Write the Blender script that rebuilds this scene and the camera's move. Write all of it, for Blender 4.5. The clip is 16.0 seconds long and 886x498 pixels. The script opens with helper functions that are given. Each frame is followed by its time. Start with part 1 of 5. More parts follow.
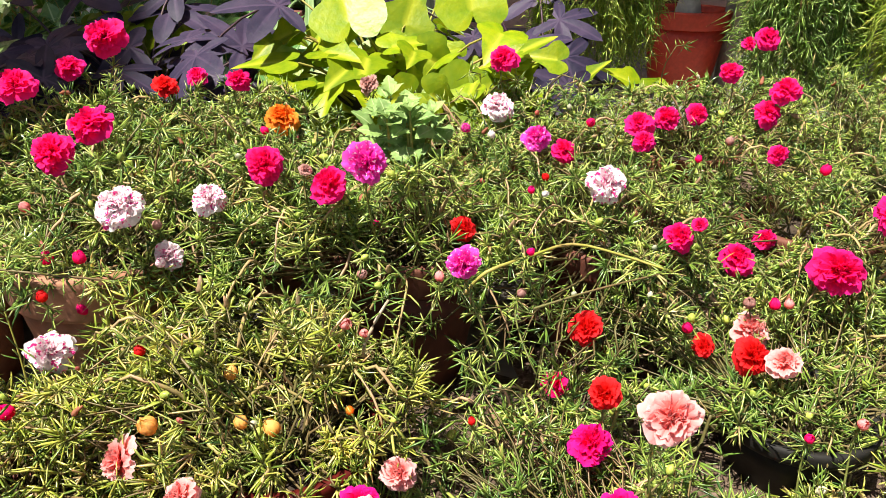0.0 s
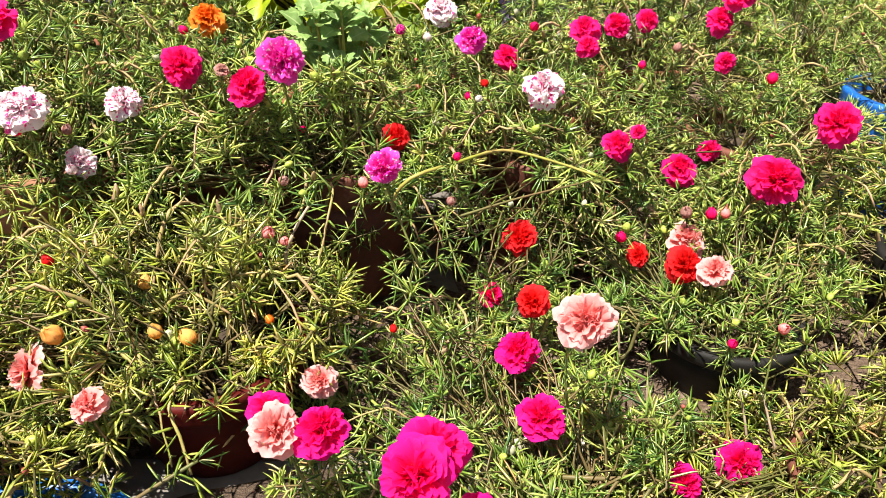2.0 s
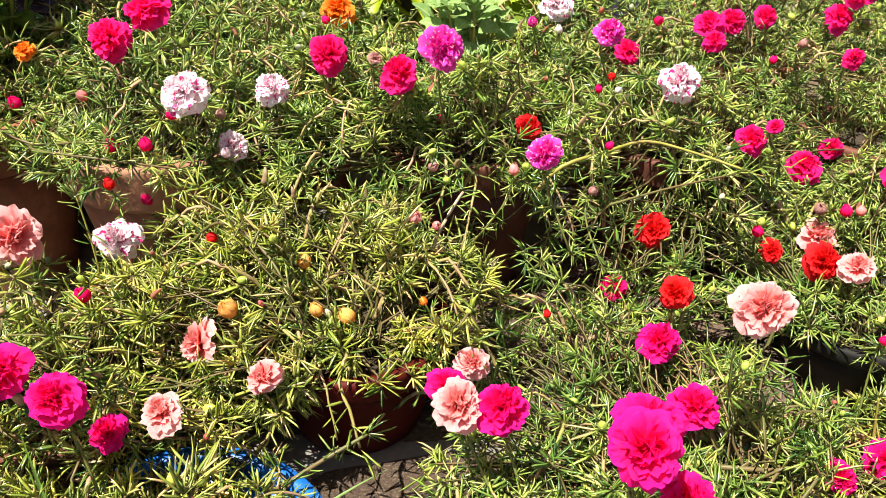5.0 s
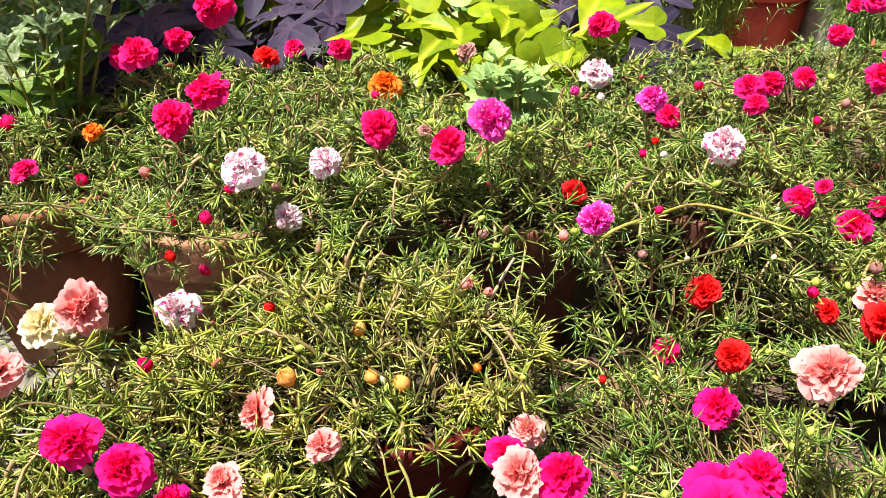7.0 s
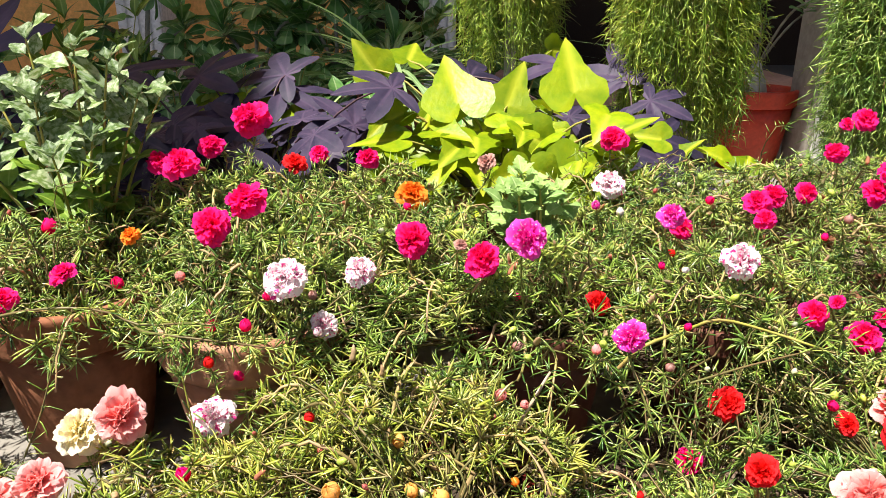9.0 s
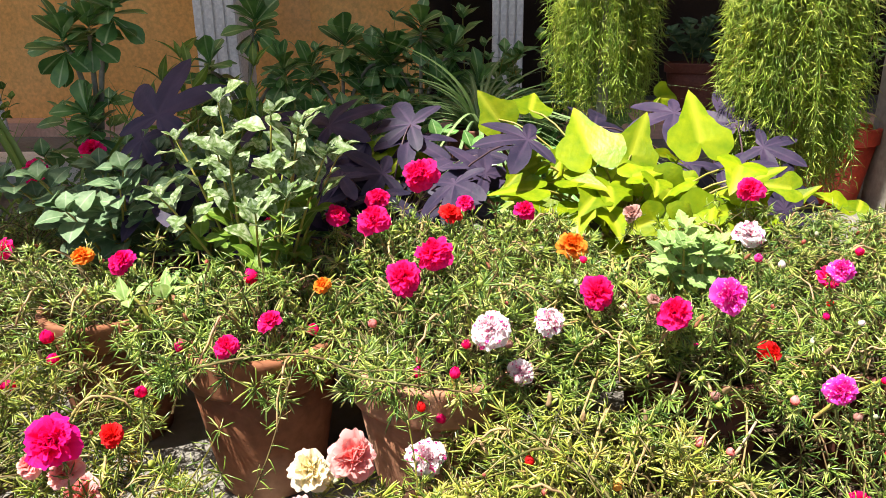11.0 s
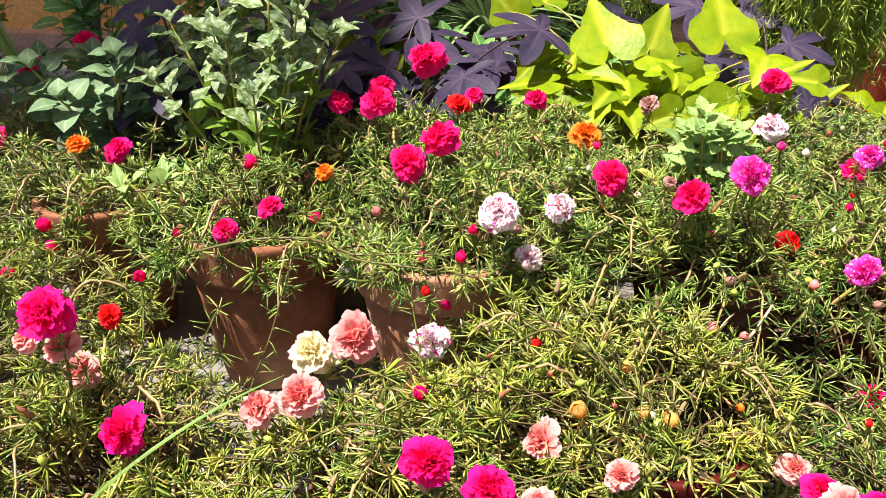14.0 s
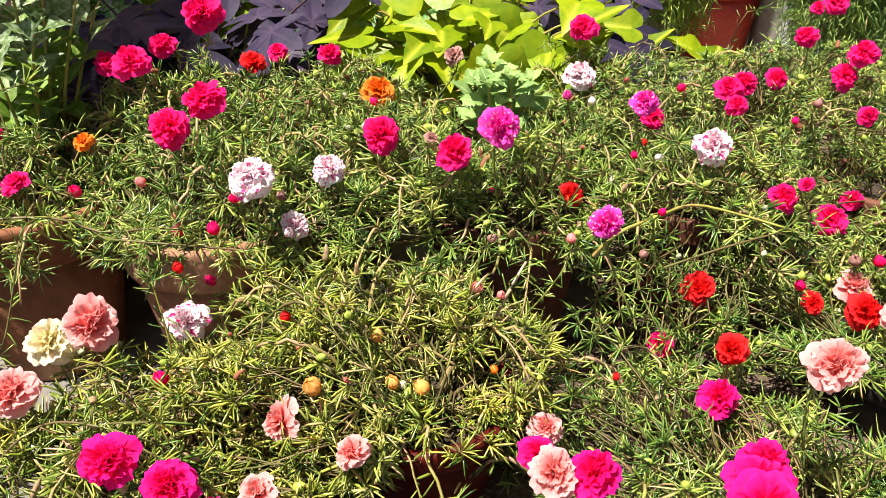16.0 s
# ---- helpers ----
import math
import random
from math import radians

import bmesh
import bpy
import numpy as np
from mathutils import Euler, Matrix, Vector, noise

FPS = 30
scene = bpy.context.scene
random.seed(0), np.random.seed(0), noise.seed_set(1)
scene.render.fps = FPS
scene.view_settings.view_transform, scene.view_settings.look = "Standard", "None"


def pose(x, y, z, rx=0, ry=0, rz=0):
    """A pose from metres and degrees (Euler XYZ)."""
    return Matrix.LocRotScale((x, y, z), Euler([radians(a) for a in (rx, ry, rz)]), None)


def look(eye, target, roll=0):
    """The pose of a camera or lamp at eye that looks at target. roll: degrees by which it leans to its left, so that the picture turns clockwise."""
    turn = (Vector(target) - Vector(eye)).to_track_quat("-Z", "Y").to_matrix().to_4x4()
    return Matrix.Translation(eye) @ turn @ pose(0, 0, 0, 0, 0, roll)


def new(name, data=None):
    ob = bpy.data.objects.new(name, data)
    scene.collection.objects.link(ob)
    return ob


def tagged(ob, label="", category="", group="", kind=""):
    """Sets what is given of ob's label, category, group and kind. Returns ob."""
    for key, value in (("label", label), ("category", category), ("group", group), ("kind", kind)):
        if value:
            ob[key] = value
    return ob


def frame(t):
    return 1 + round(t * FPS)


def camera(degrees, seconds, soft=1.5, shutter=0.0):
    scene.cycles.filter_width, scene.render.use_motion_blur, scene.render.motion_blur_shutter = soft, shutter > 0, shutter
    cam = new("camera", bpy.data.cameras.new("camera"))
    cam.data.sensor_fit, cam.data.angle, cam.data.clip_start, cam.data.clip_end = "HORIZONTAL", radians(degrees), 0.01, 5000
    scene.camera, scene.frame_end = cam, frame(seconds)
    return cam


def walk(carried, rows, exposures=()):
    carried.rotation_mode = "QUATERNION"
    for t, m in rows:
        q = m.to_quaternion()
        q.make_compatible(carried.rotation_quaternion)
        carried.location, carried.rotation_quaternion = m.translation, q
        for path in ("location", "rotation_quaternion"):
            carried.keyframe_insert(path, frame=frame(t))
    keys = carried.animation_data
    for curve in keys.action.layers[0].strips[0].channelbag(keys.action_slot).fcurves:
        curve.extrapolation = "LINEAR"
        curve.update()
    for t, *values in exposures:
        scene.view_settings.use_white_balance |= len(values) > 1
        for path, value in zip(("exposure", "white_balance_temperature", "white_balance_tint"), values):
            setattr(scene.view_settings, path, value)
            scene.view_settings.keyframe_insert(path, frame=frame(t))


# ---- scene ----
cam = camera(63.9, 16.0, soft=0.85)
PATH = [
    (0, (0.011, 0.019, 0.668), (0.02, 1.828, -0.185), 0.4),
    (0.5, (0.021, 0.029, 0.655), (0.054, 1.803, -0.27), 0.5),
    (1, (0.034, 0.025, 0.647), (0.069, 1.76, -0.348), 1.1),
    (1.5, (0.046, 0.027, 0.646), (0.12, 1.743, -0.38), 1.8),
    (2, (0.065, 0.031, 0.639), (0.15, 1.738, -0.399), 1.5),
    (2.5, (0.073, 0.032, 0.637), (0.202, 1.726, -0.419), 1.9),
    (3, (0.06, 0.03, 0.637), (0.183, 1.727, -0.415), 1.9),
    (3.5, (0.03, 0.035, 0.636), (0.118, 1.739, -0.407), 1.8),
    (4, (0.002, 0.021, 0.631), (0.014, 1.741, -0.389), 1.1),
    (4.5, (-0.028, 0.013, 0.631), (-0.053, 1.695, -0.45), 0.3),
    (4.7, (-0.043, 0.014, 0.628), (-0.061, 1.707, -0.437), 1.1),
    (6.8, (-0.078, 0.003, 0.637), (-0.192, 1.778, -0.279), -1.4),
    (7, (-0.074, 0.006, 0.638), (-0.2, 1.796, -0.246), -1.4),
    (7.5, (-0.067, 0.012, 0.639), (-0.162, 1.845, -0.156), -1.7),
    (8, (-0.09, 0.006, 0.643), (-0.149, 1.876, -0.063), -1.0),
    (8.2, (-0.1, 0.001, 0.647), (-0.198, 1.871, -0.057), -0.6),
    (10.3, (-0.255, -0.058, 0.734), (-0.312, 1.848, 0.13), 1.2),
    (10.5, (-0.288, -0.072, 0.734), (-0.383, 1.831, 0.126), 1.0),
    (11, (-0.35, -0.085, 0.745), (-0.525, 1.814, 0.144), -0.6),
    (11.5, (-0.393, -0.089, 0.744), (-0.626, 1.803, 0.141), -2.3),
    (12, (-0.422, -0.108, 0.734), (-0.721, 1.77, 0.115), -2.4),
    (12.5, (-0.429, -0.131, 0.721), (-0.775, 1.719, 0.044), -1.8),
    (13, (-0.419, -0.114, 0.692), (-0.742, 1.702, -0.08), -1.1),
    (13.5, (-0.39, -0.089, 0.676), (-0.654, 1.726, -0.122), -0.4),
    (14, (-0.348, -0.067, 0.675), (-0.543, 1.758, -0.12), -0.4),
    (14.5, (-0.291, -0.037, 0.677), (-0.397, 1.793, -0.125), -0.9),
    (15, (-0.243, -0.017, 0.668), (-0.281, 1.798, -0.172), -1.0),
    (15.5, (-0.195, -0.008, 0.655), (-0.216, 1.778, -0.244), -1.4),
    (16, (-0.141, -0.005, 0.659), (-0.134, 1.78, -0.243), -0.9),
]
walk(cam, [(t, look(eye, target, roll)) for t, eye, target, roll in PATH],
     exposures=[(0, 1.24), (4.7, 1.28), (8.2, 1.31), (10.3, 1.49), (13, 1.40), (14.5, 1.30), (16, 1.21)])

# ---- world, sun, exposure ----
SUN = Vector((-0.30, -0.22, 0.93)).normalized()
world = bpy.data.worlds.new("sky")
scene.world = world
world.use_nodes = True
wn = world.node_tree
sky = wn.nodes.new("ShaderNodeTexSky")
sky.sky_type, sky.sun_disc = "NISHITA", False
sky.air_density, sky.dust_density, sky.ozone_density = 0.6, 2.8, 0.5
sky.sun_elevation, sky.sun_rotation = math.asin(SUN.z), math.atan2(SUN.x, SUN.y)
wn.links.new(sky.outputs[0], wn.nodes["Background"].inputs[0])
wn.nodes["Background"].inputs[1].default_value = 0.050
sun = new("sun", bpy.data.lights.new("sun", "SUN"))
sun.data.energy, sun.data.angle, sun.data.color = 5.0, radians(0.5), (1.0, 0.95, 0.84)
sun.matrix_world = look(SUN * 20, (0, 0, 0))

# ---- materials ----
MATS = {}


def nodes(name, rough=0.5, spec=0.5):
    m = bpy.data.materials.new(name)
    m.use_nodes = True
    t = m.node_tree
    b = t.nodes["Principled BSDF"]
    b.inputs["Roughness"].default_value = rough
    b.inputs["Specular IOR Level"].default_value = spec
    MATS[name] = m
    return m, t, b


def node(t, kind, **values):
    n = t.nodes.new(kind)
    for k, v in values.items():
        n.inputs[k.replace("_", " ")].default_value = v
    return n


def ramp(t, fac, stops):
    r = t.nodes.new("ShaderNodeValToRGB")
    e = r.color_ramp.elements
    while len(e) < len(stops):
        e.new(0.5)
    for k, (p, c) in zip(e, stops):
        k.position, k.color = p, (*c, 1)
    t.links.new(fac, r.inputs[0])
    return r.outputs[0]


def mix(t, fac, a, b, blend="MIX"):
    n = t.nodes.new("ShaderNodeMix")
    n.data_type, n.blend_type = "RGBA", blend
    for sock, v in ((n.inputs[0], fac), (n.inputs[6], a), (n.inputs[7], b)):
        if hasattr(v, "is_linked"):
            t.links.new(v, sock)
        else:
            sock.default_value = v if isinstance(v, float) else (*v, 1)
    return n.outputs[2]


def coarse(t, scale, detail=4.0, coords="Object"):
    tc = t.nodes.new("ShaderNodeTexCoord")
    n = node(t, "ShaderNodeTexNoise", Scale=scale, Detail=detail)
    t.links.new(tc.outputs[coords], n.inputs["Vector"])
    return n.outputs[0]


def bump(t, b, height, strength=0.3, distance=0.002):
    n = node(t, "ShaderNodeBump", Strength=strength, Distance=distance)
    t.links.new(height, n.inputs["Height"])
    t.links.new(n.outputs[0], b.inputs["Normal"])


def sheer(m, t, b, colour, share):
    """Lets light through a thin leaf or petal."""
    tr = t.nodes.new("ShaderNodeBsdfTranslucent")
    ms = t.nodes.new("ShaderNodeMixShader")
    ms.inputs[0].default_value = share
    t.links.new(colour, b.inputs["Base Color"])
    t.links.new(colour, tr.inputs[0])
    t.links.new(b.outputs[0], ms.inputs[1])
    t.links.new(tr.outputs[0], ms.inputs[2])
    t.links.new(ms.outputs[0], t.nodes["Material Output"].inputs[0])


def along(t):
    """0 at the foot of a petal, leaf or needle, 1 at its tip; and the way across."""
    uv = t.nodes.new("ShaderNodeUVMap")
    s = t.nodes.new("ShaderNodeSeparateXYZ")
    t.links.new(uv.outputs[0], s.inputs[0])
    return s.outputs[1], s.outputs[0]


def needle_material(name, dark, mid, pale, tip, share=0.2, rough=0.38):
    m, t, b = nodes(name, rough, 0.8)
    g = t.nodes.new("ShaderNodeNewGeometry")
    v, tone = along(t)
    f = t.nodes.new("ShaderNodeMix")
    f.inputs[0].default_value = 0.42
    t.links.new(tone, f.inputs[2])
    t.links.new(g.outputs["Random Per Island"], f.inputs[3])
    c = ramp(t, f.outputs[0], [(0.10, dark), (0.42, mid), (0.76, pale), (0.86, tip), (0.95, (0.46, 0.27, 0.14))])
    c = mix(t, ramp(t, v, [(0.0, (0.35, 0.35, 0.35)), (0.25, (0, 0, 0)), (0.86, (0, 0, 0)), (1.0, (0.45, 0.45, 0.45))]), c, tip)
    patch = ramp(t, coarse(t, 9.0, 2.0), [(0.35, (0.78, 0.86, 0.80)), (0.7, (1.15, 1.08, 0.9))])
    # noise darkens and lightens sprigs: light-and-shade contrast put into the leaf colour
    sprig_shade = ramp(t, coarse(t, 42.0, 2.0), [(0.38, (0.58, 0.66, 0.66)), (0.62, (1.22, 1.16, 1.05))])
    sheer(m, t, b, mix(t, 1.0, mix(t, 1.0, c, patch, "MULTIPLY"), sprig_shade, "MULTIPLY"), share)
    return m


def petal_material(name, heart, mid, edge, fleck=None, share=0.5, flecks=(0.52, 0.56)):
    m, t, b = nodes(name, 0.6, 0.15)
    v, u = along(t)
    c = ramp(t, v, [(0.16, heart), (0.52, mid), (0.96, edge)])
    if fleck:
        n = coarse(t, 5.5, 3.0)
        c = mix(t, ramp(t, n, [(flecks[0], (0, 0, 0)), (flecks[1], (1, 1, 1))]), c, fleck)
    oi = t.nodes.new("ShaderNodeObjectInfo")
    c = mix(t, 1.0, c, ramp(t, oi.outputs["Random"], [(0.0, (0.97, 0.93, 0.94)), (1.0, (1.0, 1.0, 1.0))]), "MULTIPLY")
    g = t.nodes.new("ShaderNodeNewGeometry")
    c = mix(t, 1.0, c, ramp(t, g.outputs["Random Per Island"], [(0.0, (0.97, 0.91, 0.94)), (1.0, (1.0, 1.0, 1.0))]), "MULTIPLY")
    sheer(m, t, b, c, share)
    w = node(t, "ShaderNodeTexWave", Scale=5.0, Distortion=1.0)
    uv = t.nodes.new("ShaderNodeUVMap")
    t.links.new(uv.outputs[0], w.inputs["Vector"])
    bump(t, b, w.outputs[1], 0.25, 0.02)
    return m


def leaf_material(name, dark, pale, share=0.3, rough=0.45, mottle=None, veins=None, spec=0.4, grain=9.0):
    m, t, b = nodes(name, rough, spec)
    oi = t.nodes.new("ShaderNodeObjectInfo")
    n = coarse(t, 3.0, 5.0)
    c = mix(t, ramp(t, n, [(0.3, (0, 0, 0)), (0.7, (1, 1, 1))]), dark, pale)
    if mottle:
        n2 = coarse(t, grain, 9.0)
        c = mix(t, ramp(t, n2, [(0.43, (0, 0, 0)), (0.60, (1, 1, 1))]), c, mottle)
    c = mix(t, 1.0, c, ramp(t, oi.outputs["Random"], [(0.0, (0.58, 0.66, 0.6)), (1.0, (1.12, 1.1, 1.0))]), "MULTIPLY")
    v, u = along(t)
    if veins:
        w = node(t, "ShaderNodeMath")
        w.operation = "ABSOLUTE"
        t.links.new(u, w.inputs[0])
        c = mix(t, ramp(t, w.outputs[0], [(0.0, (1, 1, 1)), (0.045, (0, 0, 0))]), c, veins)
    sheer(m, t, b, c, share)
    bump(t, b, coarse(t, 10.0, 2.0), 0.12, 0.01)
    return m


def rough_material(name, a, b_, stain=None, scale=6.0, rough=0.85, relief=0.4, fine=60.0, spec=0.3):
    m, t, b = nodes(name, rough, spec)
    c = mix(t, ramp(t, coarse(t, scale, 6.0), [(0.35, (0, 0, 0)), (0.68, (1, 1, 1))]), a, b_)
    if stain:
        c = mix(t, ramp(t, coarse(t, scale * 0.45, 5.0), [(0.55, (0, 0, 0)), (0.72, (0.8, 0.8, 0.8))]), c, stain)
    g = coarse(t, fine, 4.0)
    c = mix(t, 1.0, c, ramp(t, g, [(0.3, (0.8, 0.8, 0.8)), (0.7, (1.1, 1.1, 1.1))]), "MULTIPLY")
    t.links.new(c, b.inputs["Base Color"])
    bump(t, b, g, relief, 0.004)
    return m


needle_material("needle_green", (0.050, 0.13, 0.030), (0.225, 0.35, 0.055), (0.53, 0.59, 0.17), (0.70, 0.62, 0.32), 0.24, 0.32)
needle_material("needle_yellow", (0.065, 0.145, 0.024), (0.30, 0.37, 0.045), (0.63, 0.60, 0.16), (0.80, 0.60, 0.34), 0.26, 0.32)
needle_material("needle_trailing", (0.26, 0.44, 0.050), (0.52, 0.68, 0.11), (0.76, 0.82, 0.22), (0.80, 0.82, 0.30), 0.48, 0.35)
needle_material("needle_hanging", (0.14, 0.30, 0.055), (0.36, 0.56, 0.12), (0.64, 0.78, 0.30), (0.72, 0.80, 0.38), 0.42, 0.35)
rough_material("stalk", (0.15, 0.10, 0.045), (0.11, 0.125, 0.035), (0.24, 0.14, 0.08), 22, 0.45, 0.2)
rough_material("stalk_tan", (0.40, 0.25, 0.15), (0.30, 0.27, 0.07), (0.46, 0.27, 0.20), 22, 0.5, 0.25)
rough_material("stalk_green", (0.25, 0.26, 0.04), (0.36, 0.30, 0.08), (0.42, 0.23, 0.12), 22, 0.45, 0.2)
rough_material("stalk_leafy", (0.12, 0.16, 0.035), (0.19, 0.20, 0.05), (0.26, 0.17, 0.09), 22, 0.45, 0.2)
rough_material("stalk_purple", (0.06, 0.03, 0.05), (0.10, 0.06, 0.06), None, 18, 0.5, 0.2)
rough_material("bark", (0.22, 0.20, 0.15), (0.32, 0.30, 0.24), (0.12, 0.13, 0.08), 18, 0.8, 0.5)
rough_material("caudex", (0.46, 0.46, 0.40), (0.56, 0.55, 0.48), (0.24, 0.26, 0.18), 18, 0.7, 0.3)
rough_material("dry_stalk", (0.40, 0.30, 0.20), (0.52, 0.42, 0.30), (0.30, 0.2, 0.12), 30, 0.8, 0.3)
petal_material("petal_crimson", (0.94, 0.004, 0.05), (0.97, 0.007, 0.155), (0.98, 0.022, 0.31))
petal_material("petal_magenta", (0.94, 0.004, 0.05), (0.97, 0.005, 0.165), (0.98, 0.014, 0.36))
petal_material("petal_fuchsia", (0.88, 0.008, 0.30), (0.95, 0.018, 0.50), (0.97, 0.12, 0.66), (0.97, 0.86, 0.92), flecks=(0.60, 0.65))
petal_material("petal_striped", (0.94, 0.50, 0.66), (0.98, 0.90, 0.92), (0.98, 0.97, 0.96), (0.84, 0.05, 0.34), flecks=(0.575, 0.61))
petal_material("petal_salmon", (0.95, 0.15, 0.12), (0.95, 0.34, 0.31), (0.96, 0.61, 0.60))
petal_material("petal_scarlet", (0.84, 0.03, 0.006), (0.90, 0.016, 0.014), (0.93, 0.030, 0.04))
petal_material("petal_orange", (0.88, 0.09, 0.008), (0.94, 0.22, 0.012), (0.96, 0.40, 0.05))
petal_material("petal_yellow", (0.97, 0.90, 0.30), (0.98, 0.95, 0.55), (0.98, 0.97, 0.78))
petal_material("petal_white", (0.8, 0.76, 0.5), (0.86, 0.84, 0.80), (0.9, 0.88, 0.88))
petal_material("petal_gold", (0.92, 0.42, 0.06), (0.94, 0.56, 0.12), (0.95, 0.68, 0.24))
petal_material("petal_wilted", (0.46, 0.20, 0.12), (0.55, 0.28, 0.24), (0.68, 0.46, 0.40))
leaf_material("bud_green", (0.36, 0.46, 0.06), (0.55, 0.60, 0.15), 0.2, 0.3)
leaf_material("bud_tan", (0.36, 0.22, 0.13), (0.50, 0.34, 0.22), 0.2)
leaf_material("bud_red", (0.50, 0.05, 0.09), (0.62, 0.22, 0.16), 0.3)
leaf_material("bud_pale", (0.62, 0.58, 0.40), (0.74, 0.70, 0.55), 0.2)
leaf_material("leaf_lime", (0.15, 0.27, 0.004), (0.34, 0.40, 0.006), 0.36, 0.42, veins=(0.46, 0.50, 0.03))
leaf_material("leaf_purple", (0.023, 0.0189, 0.0513), (0.0567, 0.0365, 0.0837), 0.10, 0.55, veins=(0.060, 0.040, 0.078), spec=0.22)
leaf_material("leaf_marbled", (0.07, 0.135, 0.030), (0.15, 0.22, 0.06), 0.25, 0.5, mottle=(0.38, 0.44, 0.29), veins=(0.13, 0.21, 0.05), grain=5.0)
leaf_material("leaf_matt", (0.0936, 0.177, 0.0832), (0.198, 0.291, 0.156), 0.2, 0.6, veins=(0.27, 0.354, 0.208))
leaf_material("leaf_grey", (0.22, 0.36, 0.095), (0.38, 0.51, 0.19), 0.28, 0.6, veins=(0.44, 0.54, 0.25))
leaf_material("leaf_fresh", (0.10, 0.20, 0.02), (0.22, 0.33, 0.035), 0.3, 0.45, veins=(0.28, 0.38, 0.07))
leaf_material("leaf_glossy", (0.080, 0.21, 0.060), (0.19, 0.36, 0.10), 0.2, 0.35, veins=(0.41, 0.538, 0.256), spec=0.5)
leaf_material("leaf_strap", (0.166, 0.27, 0.104), (0.291, 0.395, 0.187), 0.2, 0.45, veins=(0.312, 0.395, 0.229))
leaf_material("leaf_grass", (0.13, 0.24, 0.045), (0.24, 0.35, 0.085), 0.35, 0.5)
leaf_material("leaf_dry", (0.42, 0.33, 0.25), (0.58, 0.49, 0.41), 0.15, 0.8)
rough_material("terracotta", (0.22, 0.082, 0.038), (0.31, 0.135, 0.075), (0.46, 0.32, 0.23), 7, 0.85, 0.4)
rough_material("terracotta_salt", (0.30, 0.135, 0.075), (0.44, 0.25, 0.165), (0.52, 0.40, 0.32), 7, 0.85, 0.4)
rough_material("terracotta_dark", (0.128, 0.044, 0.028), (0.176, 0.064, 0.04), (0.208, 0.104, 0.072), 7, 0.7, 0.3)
rough_material("oxblood", (0.065, 0.005, 0.004), (0.095, 0.008, 0.005), (0.11, 0.02, 0.014), 9, 0.6, 0.15, 60, 0.15)
rough_material("red_paint", (0.50, 0.045, 0.02), (0.56, 0.06, 0.03), (0.5, 0.12, 0.07), 5, 0.5, 0.15, 60, 0.5)
rough_material("black_plastic", (0.008, 0.007, 0.006), (0.018, 0.016, 0.014), (0.05, 0.042, 0.034), 8, 0.7, 0.15)
rough_material("blue_plastic", (0.0096, 0.104, 0.44), (0.012, 0.136, 0.528), (0.064, 0.176, 0.4), 10, 0.35, 0.2, 80, 0.5)
rough_material("cement_pot", (0.36, 0.33, 0.28), (0.48, 0.44, 0.38), (0.26, 0.24, 0.2), 9, 0.9, 0.5)
rough_material("litter", (0.085, 0.055, 0.036), (0.17, 0.115, 0.08), (0.30, 0.22, 0.16), 60, 0.95, 1.0, 160)
rough_material("soil", (0.035, 0.024, 0.016), (0.075, 0.052, 0.035), (0.12, 0.09, 0.06), 30, 0.95, 1.0, 120)
rough_material("cement", (0.16, 0.144, 0.128), (0.216, 0.2, 0.176), (0.12, 0.104, 0.088), 1.6, 0.9, 0.15, 45)
rough_material("ochre_wall", (0.82, 0.42, 0.12), (0.88, 0.50, 0.17), (0.70, 0.42, 0.20), 1.3, 0.9, 0.3, 40)
rough_material("white_paint", (0.74, 0.71, 0.66), (0.82, 0.79, 0.74), (0.60, 0.58, 0.54), 4, 0.7, 0.2, 50)
rough_material("grey_paint", (0.33, 0.30, 0.26), (0.40, 0.36, 0.32), (0.5, 0.47, 0.42), 5, 0.8, 0.3, 50)
rough_material("brick_pink", (0.575, 0.338, 0.25), (0.7, 0.45, 0.338), (0.625, 0.525, 0.438), 3, 0.9, 0.4, 40)
# near-black brown: the veranda's inner shade is put into this colour
rough_material("room_shade", (0.035, 0.020, 0.012), (0.05, 0.03, 0.018), None, 2, 0.9, 0.2)

# ---- mesh helpers ----


class Soup:
    """Gathers many small pieces for one mesh."""

    def __init__(self):
        self.v, self.f, self.uv, self.n = [], [], [], 0

    def add(self, v, faces, uv):
        self.v.append(v)
        for f in faces:
            self.f.append(f + self.n)
        self.uv.append(uv)
        self.n += len(v)

    def mesh(self, name, material, smooth=True):
        me = bpy.data.meshes.new(name)
        v, uv = np.concatenate(self.v), np.concatenate(self.uv)
        loops = np.concatenate([f.ravel() for f in self.f])
        sizes = np.concatenate([np.full(len(f), f.shape[1]) for f in self.f])
        me.vertices.add(len(v))
        me.vertices.foreach_set("co", v.astype(np.float32).ravel())
        me.loops.add(len(loops))
        me.loops.foreach_set("vertex_index", loops.astype(np.int32))
        me.polygons.add(len(sizes))
        me.polygons.foreach_set("loop_start", (np.cumsum(sizes) - sizes).astype(np.int32))
        me.uv_layers.new(name="uv").data.foreach_set("uv", uv[loops].astype(np.float32).ravel())
        me.polygons.foreach_set("use_smooth", np.full(len(sizes), smooth))
        me.update(calc_edges=True)
        me.materials.append(MATS[material])
        return me


def unit(a):
    return a / np.maximum(np.linalg.norm(a, axis=-1, keepdims=True), 1e-9)


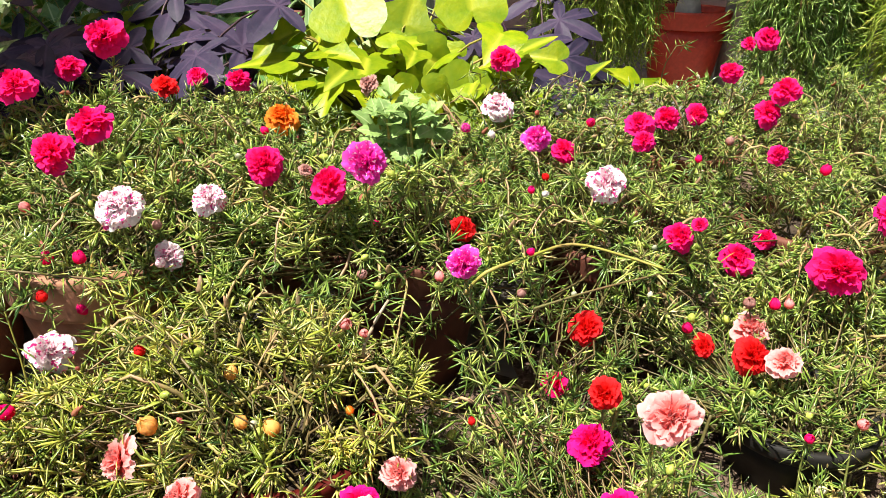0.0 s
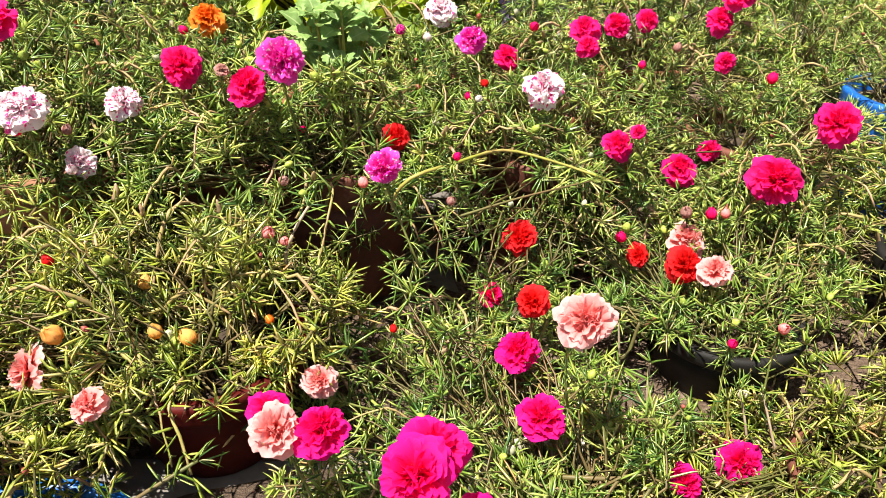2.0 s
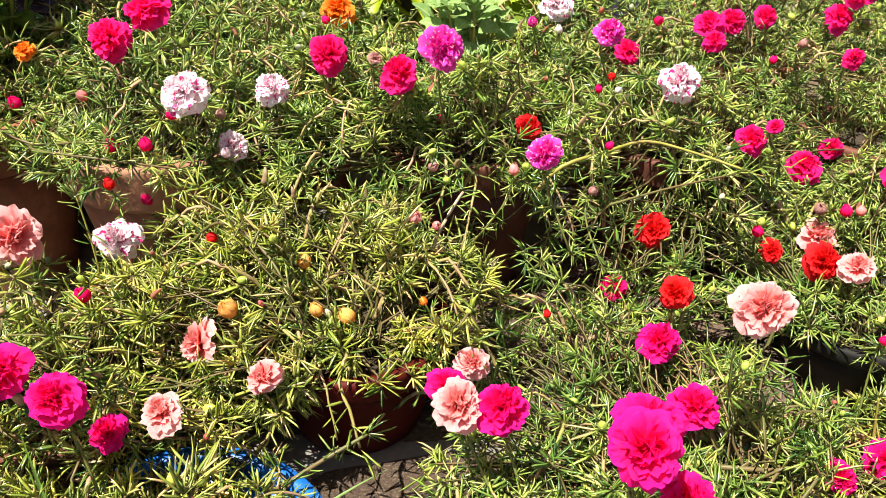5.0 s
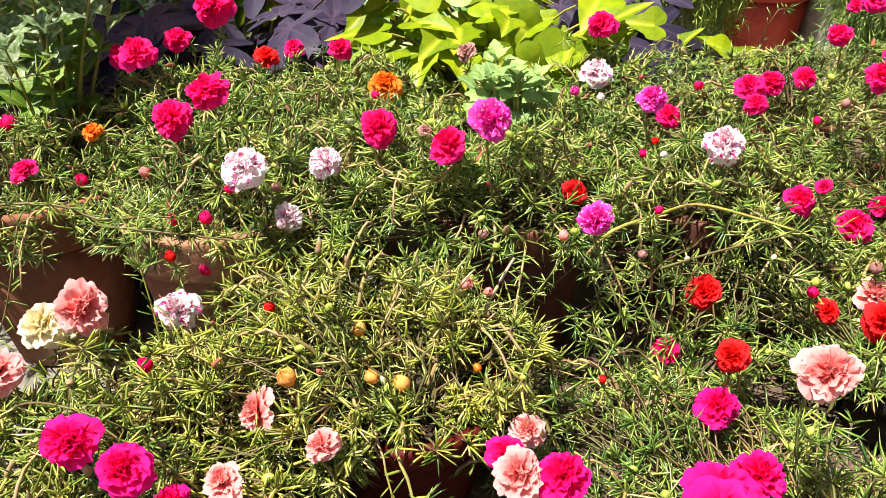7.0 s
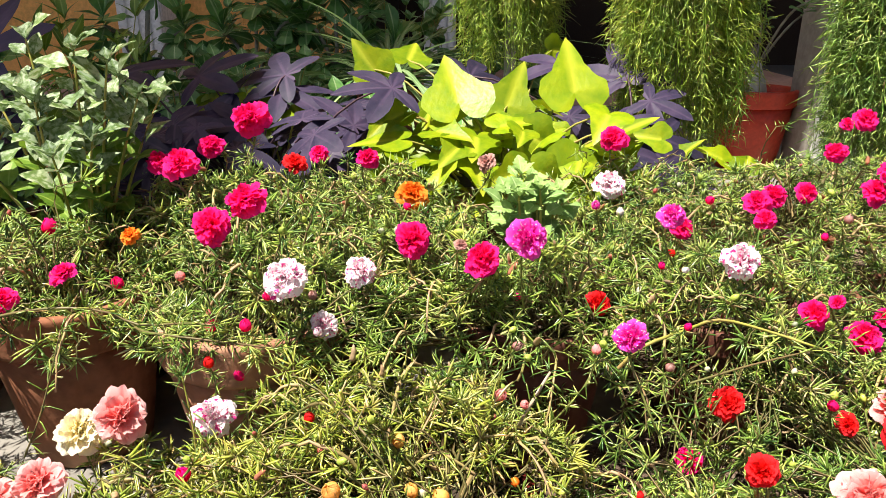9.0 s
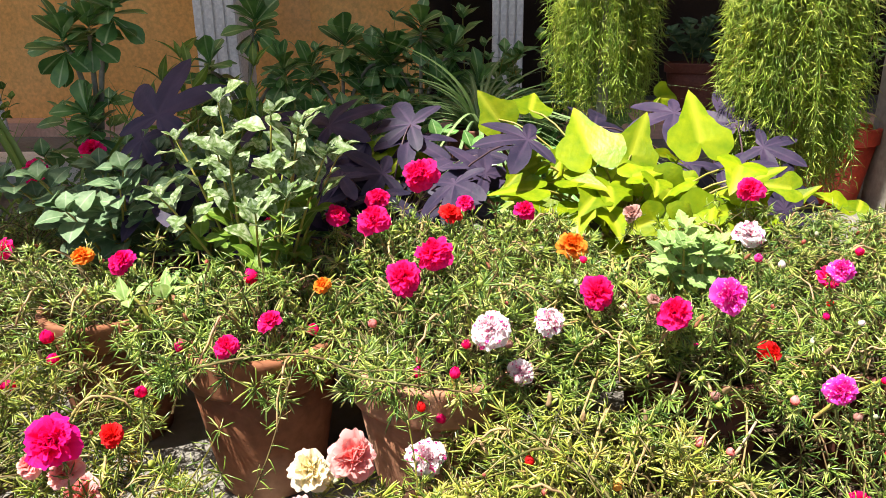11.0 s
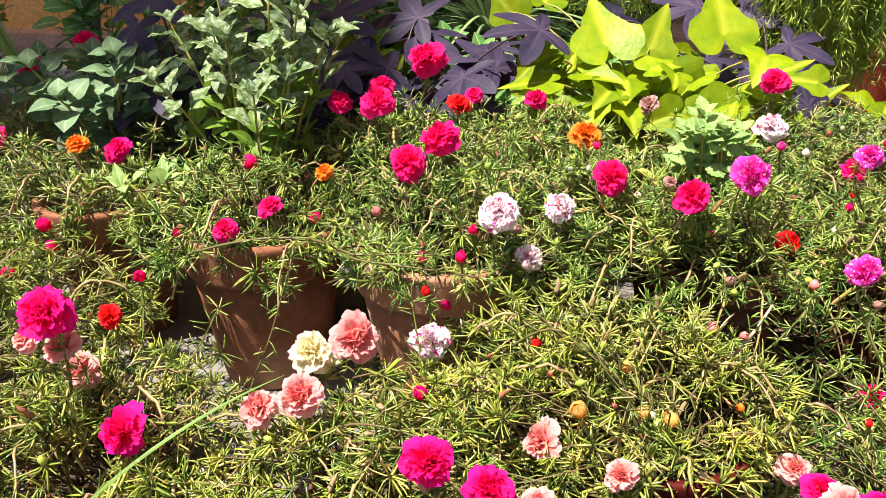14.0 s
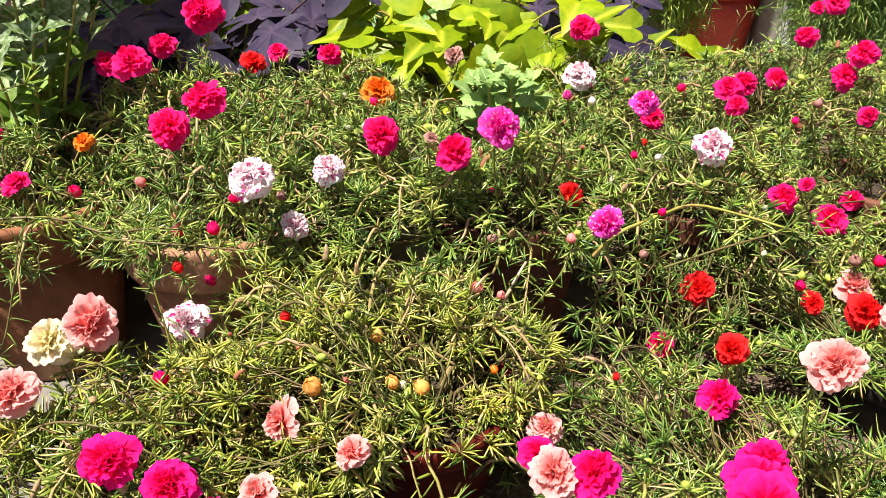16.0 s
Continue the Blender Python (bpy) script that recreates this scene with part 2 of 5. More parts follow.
def needles(rng, soup, p, d, length, width, bend, rings=True, tone=None, plain=False):
    """Fleshy, slightly flattened and curved needle leaves from the points p along d; tone 0 to 1 colours each."""
    n = len(p)
    tone = rng.uniform(0, 1, n) if tone is None else tone
    d = unit(d)
    side = unit(np.cross(d, rng.normal(size=(n, 3))))
    other = np.cross(d, side)
    turn = np.arange(3) * 2 * np.pi / 3
    ring = side[:, None] * np.cos(turn)[None, :, None] + 0.6 * other[:, None] * np.sin(turn)[None, :, None]
    L, W = length[:, None], width[:, None]
    base = np.arange(n)[:, None]
    if rings:
        curl = bend + other * rng.normal(0.0, 0.38, n)[:, None] + side * rng.normal(0.0, 0.26, n)[:, None]
        spot = lambda u: p + d * L * u + curl * L * u * u
        v = np.concatenate([p[:, None], spot(0.28)[:, None] + ring * W[:, None] * 0.95, spot(0.80)[:, None] + ring * W[:, None] * 0.9, spot(1.0)[:, None]], 1)
        k = base * 8
        foot = np.concatenate([k + np.array([[0, 1 + (i + 1) % 3, 1 + i]]) for i in range(3)])
        quads = np.concatenate([k + np.array([[1 + i, 1 + (i + 1) % 3, 4 + (i + 1) % 3, 4 + i]]) for i in range(3)])
        tris = np.concatenate([k + np.array([[4 + i, 4 + (i + 1) % 3, 7]]) for i in range(3)])
        uv = np.tile(np.array([[0, 0]] + [[0, 0.28]] * 3 + [[0, 0.80]] * 3 + [[0, 1]], float), (n, 1))
        uv[:, 0] = np.repeat(tone, 8)
        soup.add(v.reshape(-1, 3), [foot, quads, tris], uv)
    elif plain:
        curl = bend + other * rng.normal(0.0, 0.38, n)[:, None]
        v = np.concatenate([p[:, None], (p + d * L * 0.5 + curl * L * 0.25)[:, None] + ring * W[:, None], (p + d * L + curl * L)[:, None]], 1)
        k = base * 5
        tris = np.concatenate([k + np.array([[0, 1 + (i + 1) % 3, 1 + i]]) for i in range(3)] + [k + np.array([[1 + i, 1 + (i + 1) % 3, 4]]) for i in range(3)])
        uv = np.tile(np.array([[0, 0]] + [[0, 0.5]] * 3 + [[0, 1]], float), (n, 1))
        uv[:, 0] = np.repeat(tone, 5)
        soup.add(v.reshape(-1, 3), [tris], uv)
    else:
        tip = p + d * L + bend * L
        v = np.concatenate([p[:, None] + ring * W[:, None], tip[:, None]], 1)
        k = base * 4
        tris = np.concatenate([k + np.array([[i, (i + 1) % 3, 3]]) for i in range(3)])
        uv = np.tile(np.array([[0, 0.2]] * 3 + [[0, 1]], float), (n, 1))
        uv[:, 0] = np.repeat(tone, 4)
        soup.add(v.reshape(-1, 3), [tris], uv)


def tubes(soup, pts, rad, sides=5):
    """Round stems along the polylines pts (n, k, 3) with the radii rad (n, k)."""
    n, k, _ = pts.shape
    tan = unit(np.gradient(pts, axis=1))
    ref = np.where(np.abs(tan[..., 2:]) > 0.9, np.array([1.0, 0, 0]), np.array([0, 0, 1.0]))
    a = unit(np.cross(tan, ref))
    b = np.cross(tan, a)
    turn = np.arange(sides) * 2 * np.pi / sides
    ring = a[:, :, None] * np.cos(turn)[:, None] + b[:, :, None] * np.sin(turn)[:, None]
    v = (pts[:, :, None] + ring * rad[:, :, None, None]).reshape(-1, 3)
    i, j, s = np.meshgrid(np.arange(n), np.arange(k - 1), np.arange(sides), indexing="ij")
    at = lambda jj, ss: ((i * k + jj) * sides + ss % sides).ravel()
    quads = np.stack([at(j, s), at(j, s + 1), at(j + 1, s + 1), at(j + 1, s)], 1)
    uv = np.zeros((len(v), 2))
    uv[:, 1] = np.tile(np.repeat(np.linspace(0, 1, k), sides), n)
    caps = np.arange(n)[:, None] * k * sides + (k - 1) * sides + np.arange(sides)[None]
    soup.add(v, [quads, caps], uv)


def bezier(a, b, c, k):
    u = np.linspace(0, 1, k)[None, :, None]
    return a[:, None] * (1 - u) ** 2 + 2 * b[:, None] * u * (1 - u) + c[:, None] * u * u


def thing(name, at, label, category, group=""):
    ob = new(name)
    ob.empty_display_size = 0.05
    ob.location = at
    return tagged(ob, label, category, group)


def part(name, mesh, parent, label="", at=None):
    ob = new(name, mesh)
    ob.parent = parent
    if at is not None:
        ob.matrix_basis = at
    return tagged(ob, label)


def turned(profile, material, name, segments=40, wobble=0.0, seed=0):
    """A body of revolution from (radius, height) pairs."""
    rng = np.random.default_rng(seed)
    p = np.array(profile, float)
    k, ang = len(p), np.arange(segments) * 2 * np.pi / segments
    w = 1 + wobble * np.sin(ang * 2 + rng.uniform(0, 6))[:, None] + wobble * 0.5 * np.sin(ang * 5 + rng.uniform(0, 6))[:, None]
    v = np.stack([p[None, :, 0] * np.cos(ang)[:, None] * w, p[None, :, 0] * np.sin(ang)[:, None] * w,
                  np.broadcast_to(p[None, :, 1], (segments, k))], -1).reshape(-1, 3)
    i, j = np.meshgrid(np.arange(segments), np.arange(k - 1), indexing="ij")
    at = lambda a, b: ((a % segments) * k + b).ravel()
    s = Soup()
    s.add(v, [np.stack([at(i, j), at(i + 1, j), at(i + 1, j + 1), at(i, j + 1)], 1)], np.zeros((len(v), 2)))
    return s.mesh(name, material)


def box(name, size, material, bevel=0.004):
    bm = bmesh.new()
    bmesh.ops.create_cube(bm, size=1)
    bmesh.ops.scale(bm, vec=size, verts=bm.verts)
    if bevel:
        bmesh.ops.bevel(bm, geom=bm.edges[:], offset=bevel, segments=2, affect="EDGES", profile=0.6)
    me = bpy.data.meshes.new(name)
    bm.to_mesh(me)
    bm.free()
    me.materials.append(MATS[material])
    return me


def facing(p, normal, tip, size):
    """A pose at p: z along normal, x towards tip, scaled."""
    z = Vector(normal).normalized()
    x = (Vector(tip) - z * Vector(tip).dot(z)).normalized()
    y = z.cross(x)
    m = Matrix((x, y, z)).transposed().to_4x4()
    return Matrix.Translation(p) @ m @ Matrix.Scale(size, 4)


def blade(name, material, widths, rows=9, cols=4, fold=0.2, droop=0.35, wave=0.0, seed=0, teeth=0.0):
    """A leaf of length 1 along x with half-widths read off at even steps; folded on its midrib and drooping."""
    rng = np.random.default_rng(seed)
    u = np.linspace(0, 1, rows)
    w = np.interp(u, np.linspace(0, 1, len(widths)), widths)
    if teeth:
        w = w * (1 + teeth * np.where(np.arange(rows) % 2, 1, -1))
    v = np.linspace(-1, 1, 2 * cols + 1)
    U, V = np.meshgrid(u, v, indexing="ij")
    Y = V * w[:, None]
    Z = np.abs(Y) * fold - droop * U ** 2 + wave * np.sin(U * 9 + V * 2 + rng.uniform(0, 6)) * np.abs(V) * w[:, None]
    bend = rng.uniform(-0.08, 0.08)
    verts = np.stack([U * (1 - 0.25 * droop * U), Y + bend * U ** 2, Z], -1).reshape(-1, 3)
    n = len(v)
    i, j = np.meshgrid(np.arange(rows - 1), np.arange(n - 1), indexing="ij")
    q = np.stack([(i * n + j).ravel(), (i * n + j + 1).ravel(), ((i + 1) * n + j + 1).ravel(), ((i + 1) * n + j).ravel()], 1)
    s = Soup()
    s.add(verts, [q], np.stack([V.ravel() * np.maximum(w.max(), 0.2), U.ravel()], 1))
    return s.mesh(name, material)


def lobed(name, material, lobes, base=0.3, droop=0.25, cup=0.1, seed=0, angles=60, rings=6, fold=0.0):
    """A leaf with pointed lobes (angle in degrees, length, spread) round its stalk; its tip points along x."""
    rng = np.random.default_rng(seed)
    a = np.linspace(-np.pi, np.pi, angles, endpoint=False)
    r = np.full(angles, base)
    near = np.zeros(angles)
    for k, (deg, length, spread) in enumerate(lobes):
        length *= rng.uniform(0.9, 1.08)
        off = np.abs((a - radians(deg) + np.pi) % (2 * np.pi) - np.pi) / radians(spread)
        lobe = length * np.clip(1 - off ** 1.2, 0, 1)
        near = np.where(lobe > r, off, near)
        r = np.maximum(r, lobe)
    if not lobes:
        b = np.degrees(np.abs(a))
        side = np.where(a > 0, rng.uniform(0.88, 1.1), rng.uniform(0.88, 1.1))
        r = np.interp(b, (0, 6, 14, 26, 42, 58, 72, 90, 112, 138, 162, 180), (1.04, 0.90, 0.74, 0.59, 0.52, 0.53, 0.60, 0.60, 0.55, 0.50, 0.38, 0.2)) * np.where(b > 20, side, 1.0)
        b = np.abs(a)
        near = b / np.pi * 1.2
    r = r * (1 + 0.02 * np.sin(a * 11 + rng.uniform(0, 6)))
    notch = np.exp(-((np.abs(a) - np.pi) / 0.3) ** 2)
    r = r * (1 - (0.75 if lobes else 0.45) * notch)
    R = np.linspace(0, 1, rings)[1:]
    A, S = np.meshgrid(a, R, indexing="xy")
    rad = r[None] * S
    x, y = rad * np.cos(A), rad * np.sin(A)
    tilt = rng.uniform(-0.15, 0.15)
    z = -droop * rad ** 2 + cup * near[None] * rad + 0.03 * np.sin(A * 3 + rng.uniform(0, 6)) * rad + tilt * y + fold * np.abs(y)
    v = np.concatenate([[[0, 0, 0]], np.stack([x, y, z], -1).reshape(-1, 3)])
    i, j = np.meshgrid(np.arange(rings - 2), np.arange(angles), indexing="ij")
    at = lambda ii, jj: (1 + ii * angles + jj % angles).ravel()
    q = np.stack([at(i, j), at(i + 1, j), at(i + 1, j + 1), at(i, j + 1)], 1)
    j0 = np.arange(angles)
    t = np.stack([np.zeros(angles, int), 1 + j0, 1 + (j0 + 1) % angles], 1)
    uv = np.concatenate([[[0, 0]], np.stack([(near[None] * rad * 0.9).ravel(), rad.ravel()], 1)])
    s = Soup()
    s.add(v, [q, t], uv)
    return s.mesh(name, material)


def bloom(name, material, seed, rings):
    """A double flower of radius 1, facing z: rings of (count, lift in degrees, length, width) of frilled petals."""
    rng = np.random.default_rng(seed)
    s = Soup()
    u = np.array([0.0, 0.40, 0.74, 1.0])
    for ring, (count, lift, length, width) in enumerate(rings):
        ku, kv = len(u), 9 if ring < 2 else 6
        v = np.linspace(-1, 1, kv)
        U, V = np.meshgrid(u, v, indexing="ij")
        i, j = np.meshgrid(np.arange(ku - 1), np.arange(kv - 1), indexing="ij")
        q = np.stack([(i * kv + j).ravel(), (i * kv + j + 1).ravel(), ((i + 1) * kv + j + 1).ravel(), ((i + 1) * kv + j).ravel()], 1)
        inner = ring / max(1, len(rings) - 1)
        for c in range(count):
            az = 2 * np.pi * (c + 0.5 * (ring % 2)) / count + rng.uniform(-0.3, 0.3)
            up = radians(lift + rng.uniform(-12, 12) * (1 + inner))
            L, W = length * rng.uniform(0.82, 1.1), width * rng.uniform(0.8, 1.2)
            w = W * (0.12 + 0.88 * U ** 0.75 * (1 - 0.28 * U ** 3)) * 0.62
            notch = 0.06 * np.exp(-(V / 0.28) ** 2) * U ** 5
            fringe = (0.03 * np.sin(V * 6 + c) + rng.uniform(-1, 1, kv)[None] * 0.018) * U ** 4
            along_ = L * U * (1 + fringe - notch - 0.26 * np.abs(V) ** 2.6 * U ** 2)
            ph = rng.uniform(0, 6)
            ruffle = (0.055 * np.sin(V * 4.2 + ph) + 0.05 * np.sin(V * 9.0 + ph * 2) + rng.normal(0, 0.012, kv)[None]) * U ** 1.5 * L * (1 + 0.9 * inner)
            twist = rng.normal(0, 0.35) * inner
            turn = up - (0.35 - 0.55 * inner) * U ** 2 + twist * V * U
            x = along_ * np.cos(turn) - ruffle * np.sin(turn)
            z = along_ * np.sin(turn) + ruffle * np.cos(turn) + 0.16 * (V * w) ** 2 / max(W, 0.1) + 0.02 * ring
            y = V * w + rng.normal(0, 0.10) * inner * U
            ca, sa = np.cos(az), np.sin(az)
            deep = 1 - 0.5 * inner ** 1.2 * rng.uniform(0.45, 1.0)
            p = np.stack([x * ca - y * sa, x * sa + y * ca, z], -1).reshape(-1, 3)
            s.add(p, [q.copy()], np.stack([V.ravel(), U.ravel() * deep], 1))
    # each flower is a little lopsided
    a, k = rng.uniform(0, 6.28, 3), rng.uniform(0.05, 0.13, 3)
    for p in s.v:
        ang = np.arctan2(p[:, 1], p[:, 0])
        f = 1 + k[0] * np.sin(ang + a[0]) + 0.7 * k[1] * np.sin(2 * ang + a[1])
        p[:, :2] *= f[:, None]
        p[:, 2] += k[2] * np.hypot(p[:, 0], p[:, 1]) * np.sin(ang + a[2])
    return s.mesh(name, material)


def folded(name, material, seed):
    """A closed flower: wrinkled petals wrapped round a globe of radius 0.8, ragged at the top."""
    rng = np.random.default_rng(seed)
    s = Soup()
    u, v = np.linspace(0, 1, 8), np.linspace(-1, 1, 6)
    U, V = np.meshgrid(u, v, indexing="ij")
    i, j = np.meshgrid(np.arange(7), np.arange(5), indexing="ij")
    q = np.stack([(i * 6 + j).ravel(), (i * 6 + j + 1).ravel(), ((i + 1) * 6 + j + 1).ravel(), ((i + 1) * 6 + j).ravel()], 1)
    for c in range(8):
        az = 2 * np.pi * c / 2.7 + rng.uniform(-0.3, 0.3)
        end = rng.uniform(0.02, 0.35)
        polar = 2.9 + (end - 2.9) * U * (1 - 0.10 * np.abs(V) ** 2)
        wide = 0.95 * (0.35 + 0.65 * np.sin(np.pi * np.clip(U * 0.8 + 0.1, 0, 1)))
        ang = az + V * wide + rng.normal(0, 0.5) * U ** 2
        r = 0.74 + 0.012 * c + 0.05 * V * (1 - U) + 0.05 * np.sin(V * 5 + c) * U + rng.normal(0, 0.045, U.shape) * U
        z = r * np.cos(polar) * 0.98 + rng.uniform(0.0, 0.45) * U ** 6 + rng.normal(0, 0.05, U.shape) * U
        p = np.stack([r * np.sin(polar) * np.cos(ang), r * np.sin(polar) * np.sin(ang), z + 0.35], -1).reshape(-1, 3)
        s.add(p, [q.copy()], np.stack([V.ravel(), 0.25 + 0.75 * U.ravel() * rng.uniform(0.6, 1)], 1))
    return s.mesh(name, material)


# ---- the setting ----
def structure(name, mesh, m, label):
    ob = new(name, mesh)
    ob.matrix_world = m
    return tagged(ob, label, name.split("_")[0], "", "structure")


def slab(name, size, at, material, label, rz=0.0, bevel=0.004):
    return structure(name, box(name, size, material, bevel), pose(*at, 0, 0, rz), label)


slab("ground", (120, 120, 0.2), (0, 20, -0.1), "cement", "grey cement yard floor with worn stains", 0, 0)
slab("floor", (9.0, 1.6, 0.10), (-2.2, 5.6, 0.05), "brick_pink", "low pinkish brick ledge along the house wall")
slab("wall_north", (5.25, 0.22, 8.0), (-4.375, 5.2, 4.0), "ochre_wall", "ochre painted house wall behind the pots")
slab("wall_east", (0.8, 0.22, 8.0), (-1.35, 5.2, 4.0), "ochre_wall", "ochre painted house wall beside the veranda opening")
slab("wall_upper", (6.8, 0.22, 5.1), (2.45, 5.2, 5.45), "ochre_wall", "ochre painted house wall over the veranda opening")
# the inner walls carry the room's shade in their colour
slab("wall_west", (0.20, 2.58, 3.0), (-1.06, 6.605, 1.5), "room_shade", "brown wall at the veranda's near end, coloured dark for shade")
slab("wall_far", (7.0, 0.2, 3.0), (2.0, 8.0, 1.5), "room_shade", "brown wall deep inside the veranda, coloured dark for shade")
slab("wall_side", (0.22, 3.0, 3.0), (5.4, 6.6, 1.5), "room_shade", "brown wall at the veranda's end, coloured dark for shade")
slab("ceiling", (8.0, 3.2, 0.12), (2.0, 6.92, 3.06), "white_paint", "white veranda ceiling behind the house front", 0)
# unseen slab added high up to cast shade on the back plants
slab("roof", (14.0, 4.2, 0.15), (-1.6, 3.05, 8.1), "white_paint", "unseen white slab added to shade the house front", 0)
# second unseen slab, added to shade the back left of the bed
slab("roof_wing", (5.0, 1.50, 0.15), (-5.62, 0.19, 8.1), "white_paint", "unseen white slab added to shade the yard side", 0)

soil_shade_disc = turned([(0.0, 0.012), (0.6, 0.011), (0.85, 0.008), (1.0, 0.002)], "litter", "soil", 40, 0.09, 3)
structure("soil", soil_shade_disc, pose(0.48, 0.66, 0) @ Matrix.Diagonal((0.42, 0.30, 1.0, 1.0)), "brown soil and dry litter between the pots")
structure("soil", soil_shade_disc, pose(-0.07, 0.50, -0.003) @ Matrix.Diagonal((0.17, 0.10, 1.0, 1.0)), "brown litter and soil before an oxblood pot")
structure("soil", soil_shade_disc, pose(0.66, 1.14, -0.0015) @ Matrix.Diagonal((0.52, 0.42, 1.0, 1.0)), "brown dry litter under the green cushions")
# litter disc added so the ground below the curtains reads as shaded
structure("soil", soil_shade_disc, pose(1.10, 1.86, -0.001) @ Matrix.Diagonal((0.55, 0.50, 1.0, 1.0)), "brown litter patch added under the trailing plants for shade")
# soil patch added to darken the gaps, standing in for shade between pots
structure("soil", soil_shade_disc, pose(-0.14, 0.80, -0.002) @ Matrix.Diagonal((0.38, 0.20, 1.0, 1.0)), "dark soil patch added between the clay pots for shade")

# ---- pots ----
def pot(x, y, r, h, material, label, z=0.0, collar=0.2, seed=0, soil=True, category="flower pot", group="flower pots"):
    """A tapered pot with a rolled collar; r and h are those of its rim."""
    ob = thing("flower_pot", (x, y, z), label, category, group)
    hc, t = h * (1 - collar), r * 0.09
    b = 0.68 * r
    side = lambda f: b + (0.93 * r - b) * f
    body = [(0.0, 0.004), (b - 0.006, 0.004), (b - 0.006, 0.0), (b, 0.004), (side(0.33), hc * 0.33), (side(0.66), hc * 0.66), (side(1.0), hc),
            (side(1.0) - t, hc), (side(0.5) - t, hc * 0.5), (b - t, 0.02), (0.0, 0.02)]
    rim = [(side(1.0) - t, hc - 0.004), (side(1.0) + 0.002, hc - 0.002), (r * 0.985, hc), (r, hc + 0.006), (r * 1.0, h - 0.014), (r * 1.015, h - 0.006), (r * 1.0, h),
           (r - t, h), (r - t * 1.2, h - 0.006), (side(1.0) - t, hc - 0.004)]
    part("body", turned(body, material, "body", 44, 0.006, seed), ob)
    part("rim", turned(rim, material, "rim", 44, 0.006, seed), ob)
    if soil:
        top = [(0.0, h - 0.022), (r * 0.3, h - 0.020), (r * 0.6, h - 0.026), (r - t * 1.1, h - 0.03)]
        part("soil", turned(top, "soil", "soil", 28, 0.0, seed), ob, "dark potting soil")
    return ob


CLAY = "weathered terracotta clay pot with pale salt stains"
pot(-0.748, 0.960, 0.130, 0.270, "terracotta", "tall terracotta clay pot with a broad collar", seed=1, collar=0.24)
pot(-0.455, 0.925, 0.136, 0.258, "terracotta_salt", CLAY, seed=2, collar=0.24)
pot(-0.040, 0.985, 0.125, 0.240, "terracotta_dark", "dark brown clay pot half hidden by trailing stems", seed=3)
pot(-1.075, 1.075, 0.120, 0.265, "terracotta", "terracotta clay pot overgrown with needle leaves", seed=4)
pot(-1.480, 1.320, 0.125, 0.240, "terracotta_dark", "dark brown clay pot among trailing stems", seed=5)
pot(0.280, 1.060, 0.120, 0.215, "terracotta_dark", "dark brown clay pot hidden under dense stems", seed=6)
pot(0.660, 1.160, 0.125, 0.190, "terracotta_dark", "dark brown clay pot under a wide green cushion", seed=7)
pot(-0.340, 1.270, 0.115, 0.270, "terracotta", "terracotta clay pot in the second row", seed=8)
pot(0.150, 1.380, 0.120, 0.250, "terracotta", "terracotta clay pot beside lime leaves", seed=9)
pot(0.510, 1.440, 0.120, 0.240, "terracotta", "terracotta clay pot at the back of the bed", seed=10)
pot(-0.165, 0.660, 0.112, 0.142, "oxblood", "glossy dark oxblood red pot in shade", seed=11)
pot(0.215, 0.495, 0.095, 0.062, "cement_pot", "shallow grey cement pot with a chipped rim", seed=12, collar=0.3)
pot(0.465, 0.755, 0.100, 0.105, "black_plastic", "black plastic pot with a dusty grey rim", seed=13)
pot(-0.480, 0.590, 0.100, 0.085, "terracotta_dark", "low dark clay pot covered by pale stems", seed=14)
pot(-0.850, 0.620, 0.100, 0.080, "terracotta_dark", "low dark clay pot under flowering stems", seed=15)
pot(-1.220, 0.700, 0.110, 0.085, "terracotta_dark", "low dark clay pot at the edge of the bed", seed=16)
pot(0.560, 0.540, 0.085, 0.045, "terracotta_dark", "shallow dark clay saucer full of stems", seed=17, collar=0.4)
pot(0.820, 0.820, 0.110, 0.140, "black_plastic", "black plastic pot among pale stems", seed=18)
pot(-0.295, 0.390, 0.148, 0.062, "blue_plastic", "wide shallow bright blue plastic basin", seed=19, collar=0.3, group="")
pot(0.960, 1.200, 0.130, 0.245, "blue_plastic", "bright blue plastic tub behind crimson flowers", seed=20, collar=0.3, group="")
pot(1.010, 3.030, 0.175, 0.330, "red_paint", "red painted pot with a wide rim", seed=21)
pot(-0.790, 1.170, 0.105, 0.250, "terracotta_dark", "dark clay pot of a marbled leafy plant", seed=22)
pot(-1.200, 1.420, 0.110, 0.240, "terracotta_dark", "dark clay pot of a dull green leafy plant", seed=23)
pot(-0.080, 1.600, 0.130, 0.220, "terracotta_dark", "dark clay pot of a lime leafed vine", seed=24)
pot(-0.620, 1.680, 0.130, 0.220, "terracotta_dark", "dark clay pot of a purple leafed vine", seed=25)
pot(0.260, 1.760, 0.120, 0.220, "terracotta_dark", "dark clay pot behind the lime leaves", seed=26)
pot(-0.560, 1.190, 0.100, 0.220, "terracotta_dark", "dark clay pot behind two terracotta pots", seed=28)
pot(0.090, 0.350, 0.085, 0.080, "terracotta_dark", "small dark clay pot under magenta flowers", seed=27)

